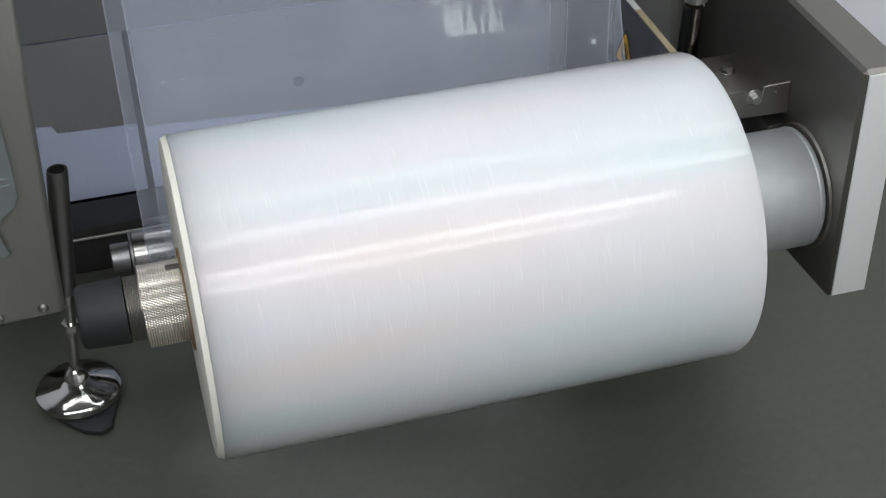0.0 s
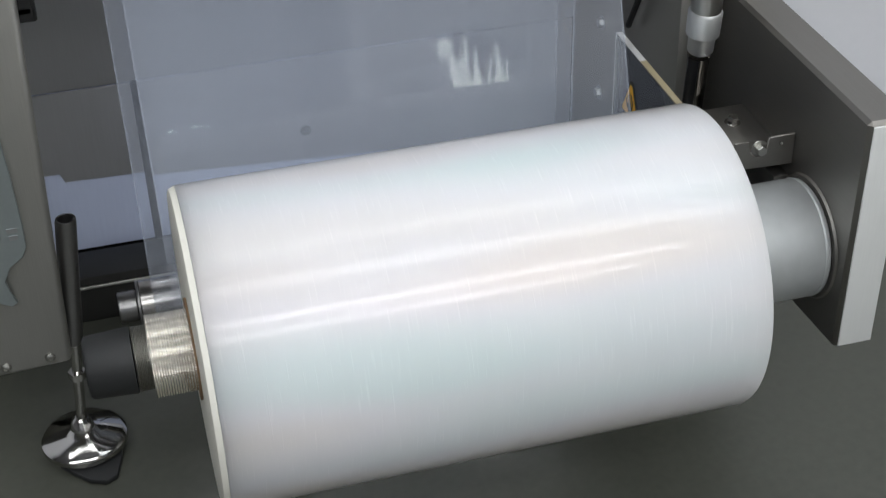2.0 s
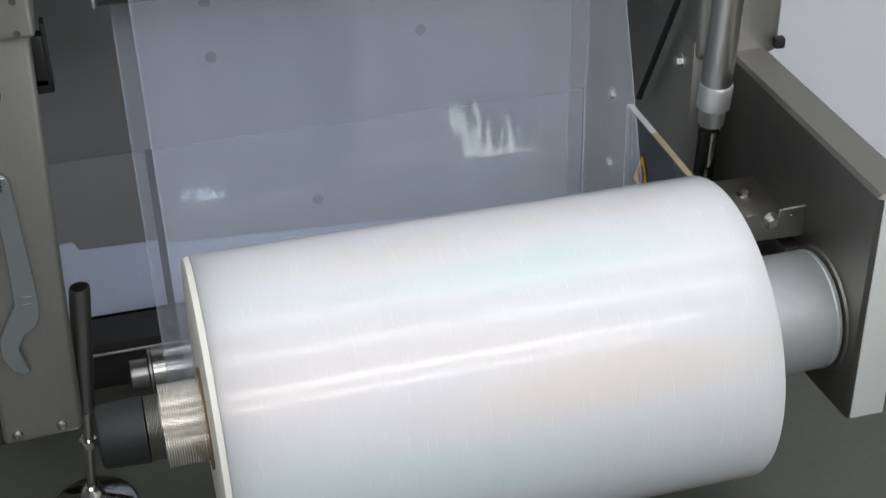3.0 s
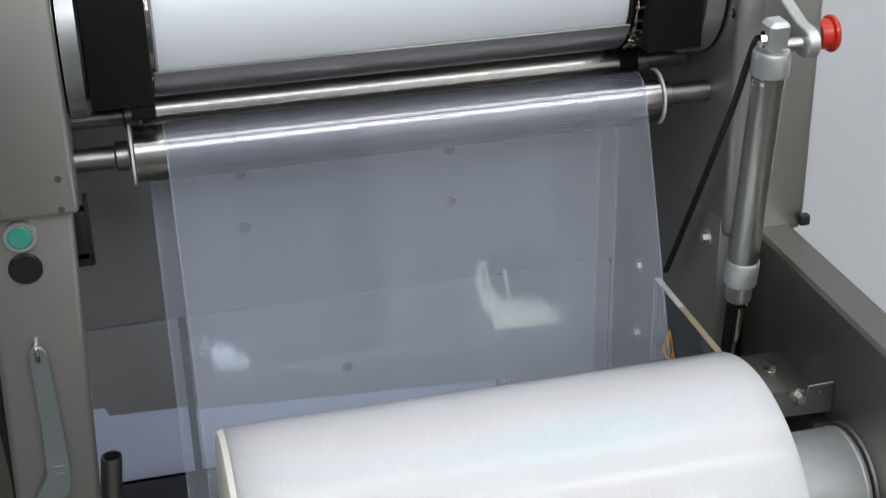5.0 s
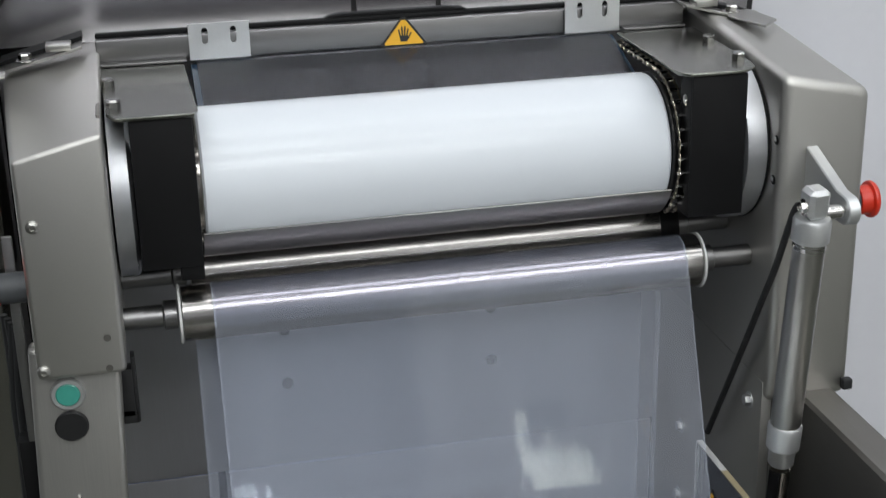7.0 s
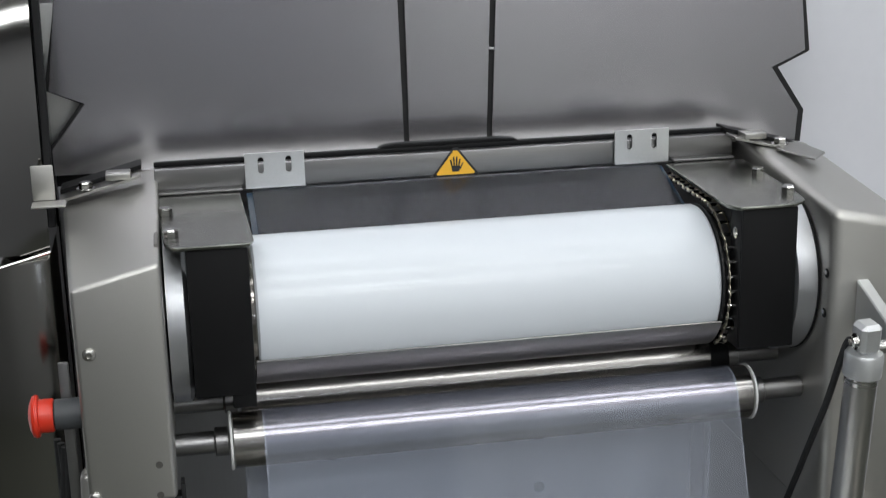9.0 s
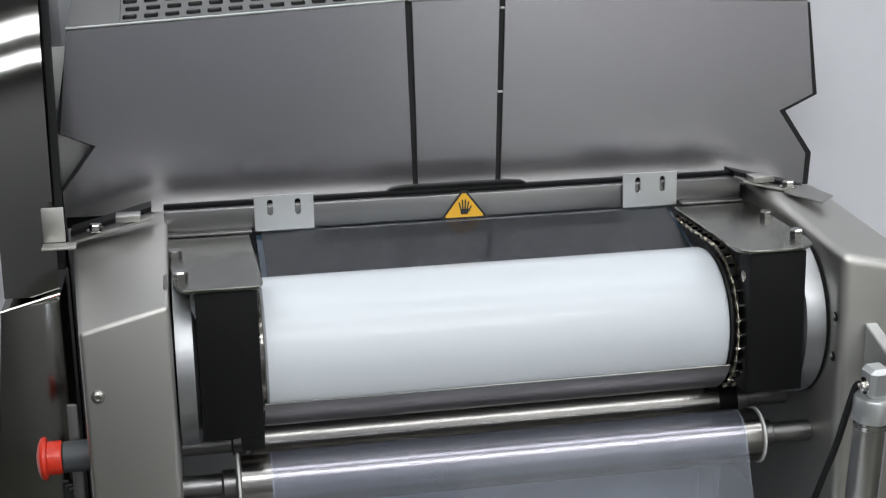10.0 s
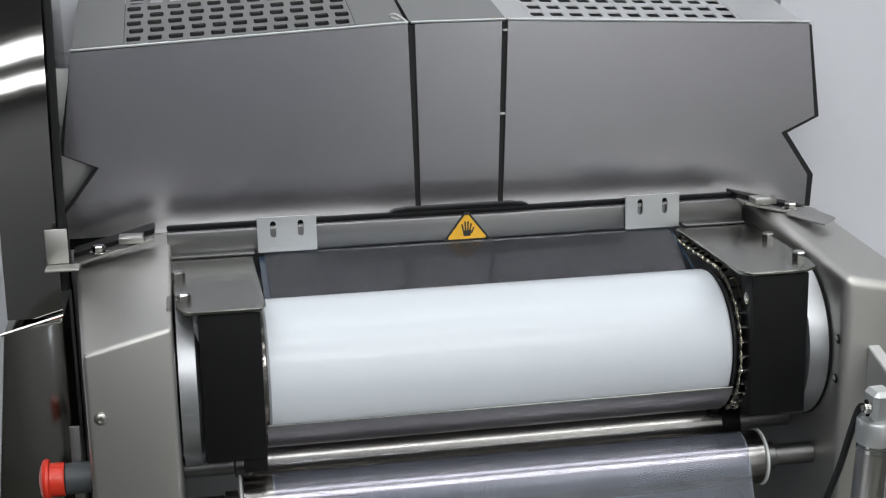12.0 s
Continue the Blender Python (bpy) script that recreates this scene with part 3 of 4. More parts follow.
def knurl(x0, x1, r, centre, nx, nt_, depth):
    """A cylinder with a diamond knurl."""
    bm = bmesh.new()
    c = Vector(centre)
    rows = []
    for i in range(nx + 1):
        row = []
        for j in range(nt_):
            t = 2 * math.pi * j / nt_
            rr = r + depth * (1 if i % 2 and (j + i // 2) % 2 else -1)
            row.append(bm.verts.new(c + Vector((x0 + (x1 - x0) * i / nx, rr * math.cos(t), rr * math.sin(t)))))
        rows.append(row)
    for a, b in zip(rows, rows[1:]):
        for j in range(nt_):
            bm.faces.new((a[j], a[(j + 1) % nt_], b[(j + 1) % nt_], b[j]))
    bm.faces.new(rows[0])
    bm.faces.new(rows[-1])
    return bm


part("knurled_sleeve", knurl(-0.001, 0.050, 0.0350, (0, RY, RZ), 48, 190, 0.00032), BRASS_STEEL, shaft, "knurled nickel-plated sleeve", smooth=False)
threads = [(-0.0142, 0.024)]
for k in range(9):
    threads += [(-0.0140 + 0.0014 * k, 0.0268), (-0.0133 + 0.0014 * k, 0.0278)]
part("threaded_collar", lathe(threads + [(-0.0012, 0.0276), (-0.0012, 0.02)], "x", (0, RY, RZ), 72), STEEL_H, shaft, "threaded steel collar", smooth=False)
part("end_cap", lathe([(-0.054, 0.0), (-0.054, 0.0225), (-0.0528, 0.0252), (-0.050, 0.0268), (-0.0147, 0.0284), (-0.0144, 0.02)], "x", (0, RY, RZ), 64), RUBBER, shaft, "black plastic end cap")
part("key_slot", box(0.022, 0.036, RY - 0.003, RY + 0.003, RZ + 0.0335, RZ + 0.0362, 0.0006), DARK_STEEL, shaft)

# ---- rollers ----
def roller(name, label, x0, x1, y, z, r, left, right, mat, rings=True):
    ob = thing(name, (x0, y, z), label, "roller", "film rollers")
    part("barrel", lathe([(x0, r * 0.6), (x0, r - 0.0008), (x0 + 0.0008, r), (x1 - 0.0008, r), (x1, r - 0.0008), (x1, r * 0.6)], "x", (0, y, z), 96), mat, ob)
    if rings:
        for a in (x0 - 0.0035, x1 + 0.0002):
            part("end_ring", rod(a + 0.0006, a + 0.0030, r + 0.0014, "x", (0, y, z), 64, 0.0005), WHITE_NYLON, ob, "white nylon end ring")
    for a, b, s in ((left, x0 - 0.0036, -1), (x1 + 0.0036, right, 1)):
        e = b if s < 0 else a
        part("collar", rod(min(e, e + s * 0.013), max(e, e + s * 0.013), r * 0.52, "x", (0, y, z), 40, 0.001), STEEL_BAR, ob)
        if abs(b - a) > 0.02:
            part("axle", rod(a if s < 0 else a + 0.0131, b - 0.0131 if s < 0 else b, r * 0.40, "x", (0, y, z), 32, 0.0008), STEEL_BAR, ob)
    return ob


GZ, GR = 0.595, 0.0265
guide = roller("guide_roller", "ground steel guide roller with white end rings", 0.0, 0.5085, 0.0, GZ, GR, XL, XR, CHROME)
second = roller("deflection_roller", "ground steel deflection roller behind the guide roller", 0.012, 0.505, 0.062, 0.612, 0.0265, XL, XR, CHROME, False)
part("end_sleeve", lathe([(0.486, 0.0264), (0.486, 0.0270), (0.5055, 0.0270), (0.5055, 0.012)], "x", (0, 0.062, 0.612), 64), BLACK_MATT, second, "black end sleeve")
DX, DY, DZ = -0.002, 0.06, 0.110
dancer = roller("dancer_roller", "polished steel dancer roller riding in the film loop", DX, 0.474, DY, DZ, 0.0268, -0.026, 0.50, CHROME, False)
for a in (DX - 0.0034, 0.4742):
    part("end_ring", rod(a, a + 0.0032, 0.0272, "x", (0, DY, DZ), 64, 0.0006), STEEL_BAR, dancer, "dull steel end ring")
part("hub", rod(-0.0265, DX - 0.0036, 0.0172, "x", (0, DY, DZ), 40, 0.0012), STEEL_BAR, dancer, "dark turned hub")

# ---- drum and its surround ----
UY, UZ, UR = 0.045, 0.709, 0.069
drum = thing("film_drum", (0.02, UY, UZ), "white glossy film drum under clear film", "drum")
part("drum_shell", lathe([(0.0285, 0.04), (0.0285, UR - 0.002), (0.0305, UR), (0.4675, UR), (0.4705, UR - 0.0012), (0.4725, UR - 0.004), (0.4729, 0.03)], "x", (0, UY, UZ), 128), WHITE_DRUM, drum)
part("flange", rod(0.0, 0.0284, UR - 0.001, "x", (0, UY, UZ), 96, 0.001), ROD_STEEL, drum, "dark steel end flange")
part("flange", rod(0.4760, 0.4835, UR - 0.006, "x", (0, UY, UZ), 96, 0.002), BLACK_MATT, drum)
part("end_ring", lathe([(0.4730, UR - 0.006), (0.4730, UR + 0.0004), (0.4750, UR + 0.0002), (0.4757, UR - 0.006)], "x", (0, UY, UZ), 96), BLACK, drum, "dark end ring")


def arc_sheet(x0, x1, y, z, r, a0, a1, t, n=24):
    bm = bmesh.new()
    rows = []
    for i in range(n + 1):
        a = radians(a0 + (a1 - a0) * i / n)
        rows.append([bm.verts.new((x, y - q * math.cos(a), z + q * math.sin(a))) for q in (r, r + t) for x in (x0, x1)])
    for a, b in zip(rows, rows[1:]):
        for i, j in ((0, 1), (1, 3), (3, 2), (2, 0)):
            bm.faces.new((a[i], a[j], b[j], b[i]))
    bm.faces.new([rows[0][i] for i in (0, 1, 3, 2)])
    bm.faces.new([rows[-1][i] for i in (0, 1, 3, 2)])
    return bm


shield = thing("drum_shield", (0.26, UY, UZ - UR), "curved polished steel shield under the drum", "shield")
part("sheet", arc_sheet(0.026, 0.474, UY, UZ, UR + 0.0012, -100, -26, 0.0016), SHIELD, shield)
part("lip", rod(0.026, 0.474, 0.0010, "x", (0, UY - (UR + 0.002) * math.cos(radians(-26)), UZ + (UR + 0.002) * math.sin(radians(-26))), 10, 0.0003), MIRROR_STEEL, shield, "rolled lip of the shield")

for x0, x1 in ((XL + 0.001, -0.0322), (0.5405, XR - 0.001)):
    disc = thing("bearing_disc", (x0, UY, UZ), "large turned aluminium disc beside the drum", "disc", "drum bearing discs")
    inner = x0 if x0 > 0 else x1
    out = x1 if x0 > 0 else x0
    s = 1 if x0 > 0 else -1
    part("rim", lathe([(inner, 0.060), (inner, 0.0795), (inner + s * 0.003, 0.0830), (out - s * 0.0022, 0.0830), (out - s * 0.0022, 0.060)], "x", (0, UY, UZ), 96), ALU, disc)
    part("face", lathe([(inner - s * 0.001, 0.0), (inner - s * 0.001, 0.0760), (inner, 0.0770), (inner, 0.060)], "x", (0, UY, UZ), 96), FACE_ALU, disc, "duller aluminium face")
    if s > 0:
        part("seal_gap", rod(min(out - s * 0.0021, out), max(out - s * 0.0021, out), 0.0836, "x", (0, UY, UZ), 96, 0.0003), BLACK_MATT, disc, "thin dark joint")

for x0, x1, hole in ((-0.0310, 0.0235, False), (0.4835, 0.5385, True)):
    strip = thing("chain_guard", (x0, -0.04, 0.655), "matt black steel chain guard in front of the drum end", "guard", "black chain guards")
    part("front_plate", box(x0, x1, -0.040, -0.0365, 0.655, 0.7935, 0.0012), BLACK_MATT, strip)
    part("side_plate", box(x0, x0 + 0.003, -0.0362, -0.010, 0.655, 0.7935, 0.0008), BLACK_MATT, strip)
    part("side_plate", box(x1 - 0.003, x1, -0.0362, -0.010, 0.655, 0.7935, 0.0008), BLACK_MATT, strip)
    if hole:
        for hz in (0.768, 0.676):
            part("slot", lathe([(0, 0.0055), (-0.0006, 0.0055), (-0.0006, 0.004), (0.0004, 0.0)], "x", (x0 - 0.0002, -0.024, hz), 20), MIRROR_STEEL, strip)
    else:
        part("lower_lip", box(0.002, x1, -0.0362, -0.030, 0.641, 0.6545, 0.001), BLACK_MATT, strip)
        part("slot", lathe([(0, 0.0045), (0.0012, 0.0045), (0.0015, 0.0)], "x", (x1, -0.026, 0.744), 20), MIRROR_STEEL, strip)

for outline, bolts in (([(-0.055, 0.149), (0.027, 0.149), (0.0295, -0.030), (0.0255, -0.0430), (-0.036, -0.0430), (-0.043, -0.039), (-0.049, -0.023)], ((-0.0465, 0.075), (-0.042, -0.004))),
                       ([(0.4735, 0.149), (0.559, 0.149), (0.5525, -0.012), (0.549, -0.030), (0.533, -0.0430), (0.480, -0.0430), (0.471, -0.030)], ((0.546, 0.077), (0.5435, -0.003)))):
    top = thing("bracket_plate", (outline[0][0], 0.0, 0.794), "flat satin steel bracket plate over the drum end", "bracket", "drum bracket plates")
    part("plate", plate(outline, "z", 0.794, 0.7975, 0.0008), PLATE_STEEL, top)
    for bx, by in bolts:
        hexbolt(top, (bx, by, 0.7965), "z", 0.0065, 0.0075, False)

# chains round both drum ends
def chain(cx, pin_mat, reach):
    ob = thing("roller_chain", (cx, UY, UZ), "small nickel-plated roller chain round the drum end", "chain", "drum chains")
    r = UR + 0.0045
    path = []
    step = 0.0142
    y = 0.165
    while y > UY:
        path.append((y, UZ + r, 0.0))
        y -= step
    a = 0.0
    while a < reach:
        path.append((UY - r * math.sin(a), UZ + r * math.cos(a), a))
        a += step / r
    link_side = [(0.0072 * math.cos(q) * (1.0 - 0.18 * abs(math.sin(q))), (0.0030 - 0.0012 * (1 - abs(math.cos(q)))) * math.sin(q) * 1.1) for q in [math.pi * k / 8 for k in range(16)]]
    plates = join(plate(link_side, "x", -0.0046, -0.0038, 0), plate(link_side, "x", 0.0038, 0.0046, 0))
    pin = join(lathe([(-0.0060, 0.0016), (0.0060, 0.0016)], "x", (0, 0, 0), 8), lathe([(-0.0036, 0.0020), (0.0036, 0.0020)], "x", (0, 0, 0), 10))
    meshes = []
    for nm, bm, mt in (("chain_link", plates, pin_mat), ("chain_pin", pin, MIRROR_STEEL)):
        me = bpy.data.meshes.new(nm)
        bm.to_mesh(me)
        bm.free()
        me.materials.append(mt)
        meshes.append(me)
    for k, (py, pz, ang) in enumerate(path):
        for me, turn in ((meshes[0], 0.12 * (-1) ** k), (meshes[1], 0.0)):
            lk = new(me.name.split(".")[0], me)
            lk.parent = ob
            lk.matrix_basis = Matrix.Translation((0, py - UY, pz - UZ)) @ Matrix.Rotation(ang + turn, 4, "X")


chain(0.4815, GOLD_LINK, 2.6)
chain(0.0225, GOLD_LINK, 0.15)

# dark film table behind the drum
deck = thing("film_table", (0.26, 0.14, 0.76), "dark smooth table plate under clear film behind the drum", "table plate")
part("deck", plate([(0.075, 0.764), (0.1635, 0.7925), (0.1635, 0.784), (0.09, 0.752)], "x", 0.034, 0.474, 0.0005), TABLE, deck)
part("film_layer", plate([(0.073, 0.7665), (0.1625, 0.7955), (0.1625, 0.7950), (0.073, 0.7660)], "x", 0.040, 0.4685, 0), FILM_FLAT, deck, "clear film lying on the plate")

# ---- hinge bar, tabs and warning sign ----
bar = thing("hinge_bar", (0.25, 0.165, 0.796), "satin steel cross bar with slotted tabs behind the drum", "cross bar")
part("bar", box(-0.056, 0.553, 0.165, 0.178, 0.7965, 0.8215, 0.0012), STEEL_BAR, bar)
for x0, x1 in ((-0.053, 0.030), (0.483, 0.550)):
    part("ledge", box(x0, x1, 0.1505, 0.1648, 0.7980, 0.8005, 0.0006), STEEL_BAR, bar)
for x0, x1 in ((0.034, 0.094), (0.421, 0.480)):
    cxs = (x0 + 0.016, x1 - 0.016)
    part("slotted_tab", slotted_plate(x0, x1, 0.797, 0.833, [(c, 0.8205, 0.0030, 0.0085) for c in cxs], 0.1605, 0.1630), ALU_CAST, bar, "bright slotted steel tab")
part("gasket", box(-0.056, 0.553, 0.1785, 0.186, 0.8205, 0.8260, 0.0015), BLACK_MATT, bar, "black rubber gasket")
part("grip", plate([(0.172, 0.8255), (0.178, 0.8285), (0.19, 0.8300), (0.30, 0.8300), (0.316, 0.8285), (0.322, 0.8255)], "y", 0.179, 0.190, 0.001), BLACK_MATT, bar, "black rubber grip strip")


def warning_sign(at, half, height, facing, turn=0):
    """Yellow triangle with black rim and a raised open palm; facing 'y' or 'x'."""
    x, y, z = at
    ob = thing("warning_sign", at, "yellow triangular hand warning sticker with black border", "warning sign", "warning stickers")

    ct, st = math.cos(radians(turn)), math.sin(radians(turn))

    def flat(pts, lo, hi):
        pts = [(u * ct - v * st, u * st + v * ct) for u, v in pts]
        if facing == "y":
            return plate([(x + u, z + v) for u, v in pts], "y", y - hi, y - lo, 0)
        return plate([(y + u, z + v) for u, v in pts], "x", x - hi, x - lo, 0)
    def tri(k):
        h, v = half * k, height * k
        m = height * (1 - k) * 0.36
        return [(-h, m + 0.06 * v), (-h * 0.96, m), (h * 0.96, m), (h, m + 0.06 * v), (h * 0.10, m + v), (-h * 0.10, m + v)]
    part("border", flat(tri(1.0), 0.0, 0.0006), INK, ob)
    part("field", flat(tri(0.84), 0.0006, 0.0009), YELLOW, ob, "yellow field")
    s = height
    part("palm_mark", flat([(-0.15 * s, 0.36 * s), (-0.12 * s, 0.16 * s), (0.12 * s, 0.16 * s), (0.16 * s, 0.36 * s)], 0.0009, 0.0011), INK, ob)
    for u, v0, v1, lean in ((-0.125, 0.34, 0.58, -0.05), (-0.05, 0.35, 0.68, -0.015), (0.03, 0.35, 0.68, 0.015), (0.105, 0.35, 0.60, 0.05), (0.15, 0.24, 0.46, 0.10)):
        w = 0.027 * s
        part("palm_mark", flat([(u * s - w, v0 * s), (u * s + w, v0 * s), ((u + lean) * s + w, v1 * s), ((u + lean) * s - w, v1 * s)], 0.0009, 0.0011), INK, ob)
    return ob


warning_sign((0.2505, 0.1648, 0.7955), 0.0240, 0.0300, "y")

# ---- lid behind the drum ----
lid = thing("machine_hood", (0.25, 0.2, 0.82), "large satin steel lid in three panels with black seams", "lid")
LID_Y = 0.250                   # front of the hood
left_p = [(-0.1417, 0.9979), (0.208, 1.0145), (0.2116, 0.8029), (-0.1593, 0.8029), (-0.1593, 0.8303), (-0.1225, 0.8769), (-0.1572, 0.8914)]
mid_p = [(0.2148, 1.014), (0.3105, 1.0134), (0.3027, 0.8029), (0.2168, 0.8029)]
right_p = [(0.3161, 1.0134), (0.6601, 0.9979), (0.671, 0.8934), (0.6317, 0.8758), (0.6653, 0.8251), (0.6633, 0.791), (0.3079, 0.8029)]
for pts in (left_p, mid_p, right_p):
    part("panel", plate(pts, "y", LID_Y, LID_Y + 0.0022, 0.0006), STEEL_LID, lid)
part("corner_sheet", box(-0.1620, -0.1120, 0.273, 0.275, 0.815, 0.979, 0.0005), ALU_CAST, lid, "pale inner corner sheet")
seal = [(-0.1412, 0.9927), (0.208, 1.0119), (0.3146, 1.0119), (0.6648, 0.9958), (0.6777, 0.8919), (0.6405, 0.8748), (0.6736, 0.8251), (0.671, 0.7879), (0.4149, 0.8019), (-0.1624, 0.8019), (-0.1624, 0.8313), (-0.1267, 0.8769), (-0.1613, 0.8924)]
part("backing", plate(seal, "y", LID_Y + 0.0035, LID_Y + 0.008, 0.0006), BLACK, lid, "black rubber backing and edge seal")
for x, z in ((0.3145, 1.002), (0.3100, 0.912)):
    part("seam_clip", box(x - 0.0030, x + 0.0030, LID_Y + 0.0005, LID_Y + 0.0034, z, z + 0.0022, 0.0004), ALU_CAST, lid, "small pale seam clip")


TOP_LEAN = 0.22                 # rise of the hood's top towards the back


def perforated(x0, x1, z_in, z_out, y0, y1, nx, ny, lean):
    """Perforated top sheet: a field of rounded square holes in staggered rows."""
    bm = bmesh.new()
    dx, dy = (x1 - x0) / nx, (y1 - y0) / ny

    def p(u, v):
        x = x0 + u
        return bm.verts.new((x, y0 + v, z_in + (z_out - z_in) * u / (x1 - x0) + lean * v))
    for i in range(nx):
        for j in range(ny):
            u0, v0 = i * dx, j * dy
            c = [(0, 0), (1, 0), (1, 1), (0, 1)]
            o = [p(u0 + a * dx, v0 + b * dy) for a, b in c]
            sh = 0.12 * (j % 2)
            q = [(0.17 + sh, 0.20), (0.70 + sh, 0.20), (0.77 + sh, 0.30), (0.77 + sh, 0.70), (0.70 + sh, 0.80), (0.17 + sh, 0.80), (0.10 + sh, 0.70), (0.10 + sh, 0.30)]
            h = [p(u0 + a * dx, v0 + b * dy) for a, b in q]
            bm.faces.new((o[0], o[1], h[1], h[0]))
            bm.faces.new((o[1], h[2], h[1]))
            bm.faces.new((o[1], o[2], h[3], h[2]))
            bm.faces.new((o[2], h[4], h[3]))
            bm.faces.new((o[2], o[3], h[5], h[4]))
            bm.faces.new((o[3], h[6], h[5]))
            bm.faces.new((o[3], o[0], h[7], h[6]))
            bm.faces.new((o[0], h[0], h[7]))
    bmesh.ops.remove_doubles(bm, verts=bm.verts, dist=1e-5)
    g = bmesh.ops.extrude_face_region(bm, geom=list(bm.faces))
    bmesh.ops.translate(bm, verts=[q for q in g["geom"] if isinstance(q, bmesh.types.BMVert)], vec=(0, 0, -0.0015))
    return bm


# left top darker than right: different reflections painted as two steels
part("perforated_top", perforated(-0.088, 0.155, 1.002, 1.0131, 0.275, 0.46, 11, 7, TOP_LEAN), HOOD_DARK_SIDE, lid, "perforated polished steel top sheet, dark reflection put into its colour", smooth=False)
part("perforated_top", perforated(0.348, 0.592, 1.0135, 1.0024, 0.275, 0.46, 11, 7, TOP_LEAN), HOOD_BRIGHT_SIDE, lid, "perforated satin steel top sheet, bright reflection put into its colour", smooth=False)


def slope_strip(x0, z0, x1, z1, y0, y1):
    bm = plate([(x0, z0 - 0.0015), (x0, z0), (x1, z1), (x1, z1 - 0.0015)], "y", y0, y1, 0)
    for v in bm.verts:
        v.co.z += TOP_LEAN * max(0.0, v.co.y - 0.2747)
    return bm


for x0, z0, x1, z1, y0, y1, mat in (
        (-0.1417, 0.9995, 0.208, 1.0155, 0.2495, 0.2745, HOOD_DARK_SIDE), (0.3161, 1.015, 0.6601, 0.9993, 0.2495, 0.2745, HOOD_BRIGHT_SIDE),
        (-0.1417, 0.9995, -0.0885, 1.0019, 0.275, 0.46, HOOD_DARK_SIDE), (0.1555, 1.0131, 0.208, 1.0155, 0.275, 0.46, HOOD_DARK_SIDE),
        (0.3161, 1.015, 0.3475, 1.0136, 0.275, 0.46, HOOD_BRIGHT_SIDE), (0.5925, 1.0024, 0.6601, 0.9993, 0.275, 0.46, HOOD_BRIGHT_SIDE),
        (0.21, 1.0155, 0.3141, 1.015, 0.2495, 0.46, HOOD_DARK_SIDE)):
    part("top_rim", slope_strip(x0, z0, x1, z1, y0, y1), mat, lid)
# added out of sight: pale reflector mirrored in the hood's lower front
part("ledge", box(-0.056, 0.590, 0.1870, LID_Y - 0.0005, 0.8070, 0.8105, 0.001), STEEL_BLAST, lid, "added hidden ledge that brightens the reflection in the hood front")
# highlight along the hood's folded top edge, added as thin pale beads
for p0, p1 in (((-0.1417, 0.2485, 0.9995), (0.208, 0.2485, 1.0155)), ((0.211, 0.2485, 1.0155), (0.3131, 0.2485, 1.015)), ((0.3161, 0.2485, 1.015), (0.6601, 0.2485, 0.9993))):
    part("lit_folded_edge", tube([p0, ((p0[0] + p1[0]) / 2, p0[1], (p0[2] + p1[2]) / 2), p1], 0.0013, 8), ALU_CAST, lid, "folded edge with its highlight added as a bright bead")
# added black tray, sheet and liner: inner shade that keeps the holes dark
part("shade_tray", box(-0.14, 0.66, 0.260, 0.46, 0.945, 0.950, 0.001), BLACK_MATT, lid)
part("dark_backing", box(-0.145, 0.665, 0.4605, 0.4630, 0.80, 1.025, 0.001), BLACK_MATT, lid, "added black sheet for the shade inside the hood")
part("shade_liner", slope_strip(-0.13, 0.990, 0.65, 0.990, 0.260, 0.459), BLACK_MATT, lid, "added black liner for the shade in the perforations")
# amber glints mirrored in the top, laid on as yellow patches
for x0, x1, y0, y1 in ((0.2740, 0.2805, 0.276, 0.310), (0.3015, 0.3060, 0.260, 0.275)):
    part("amber_reflection", slope_strip(x0, 1.0172, x1, 1.0172, y0, y1), YELLOW, lid, "small amber patch imitating a reflection")
part("tie_loop", tube(smooth_path([(0.200, 0.262, 1.0175), (0.189, 0.254, 1.0225), (0.195, 0.247, 1.0245), (0.207, 0.249, 1.0160)], 6), 0.0010, 6), WHITE_NYLON, lid)

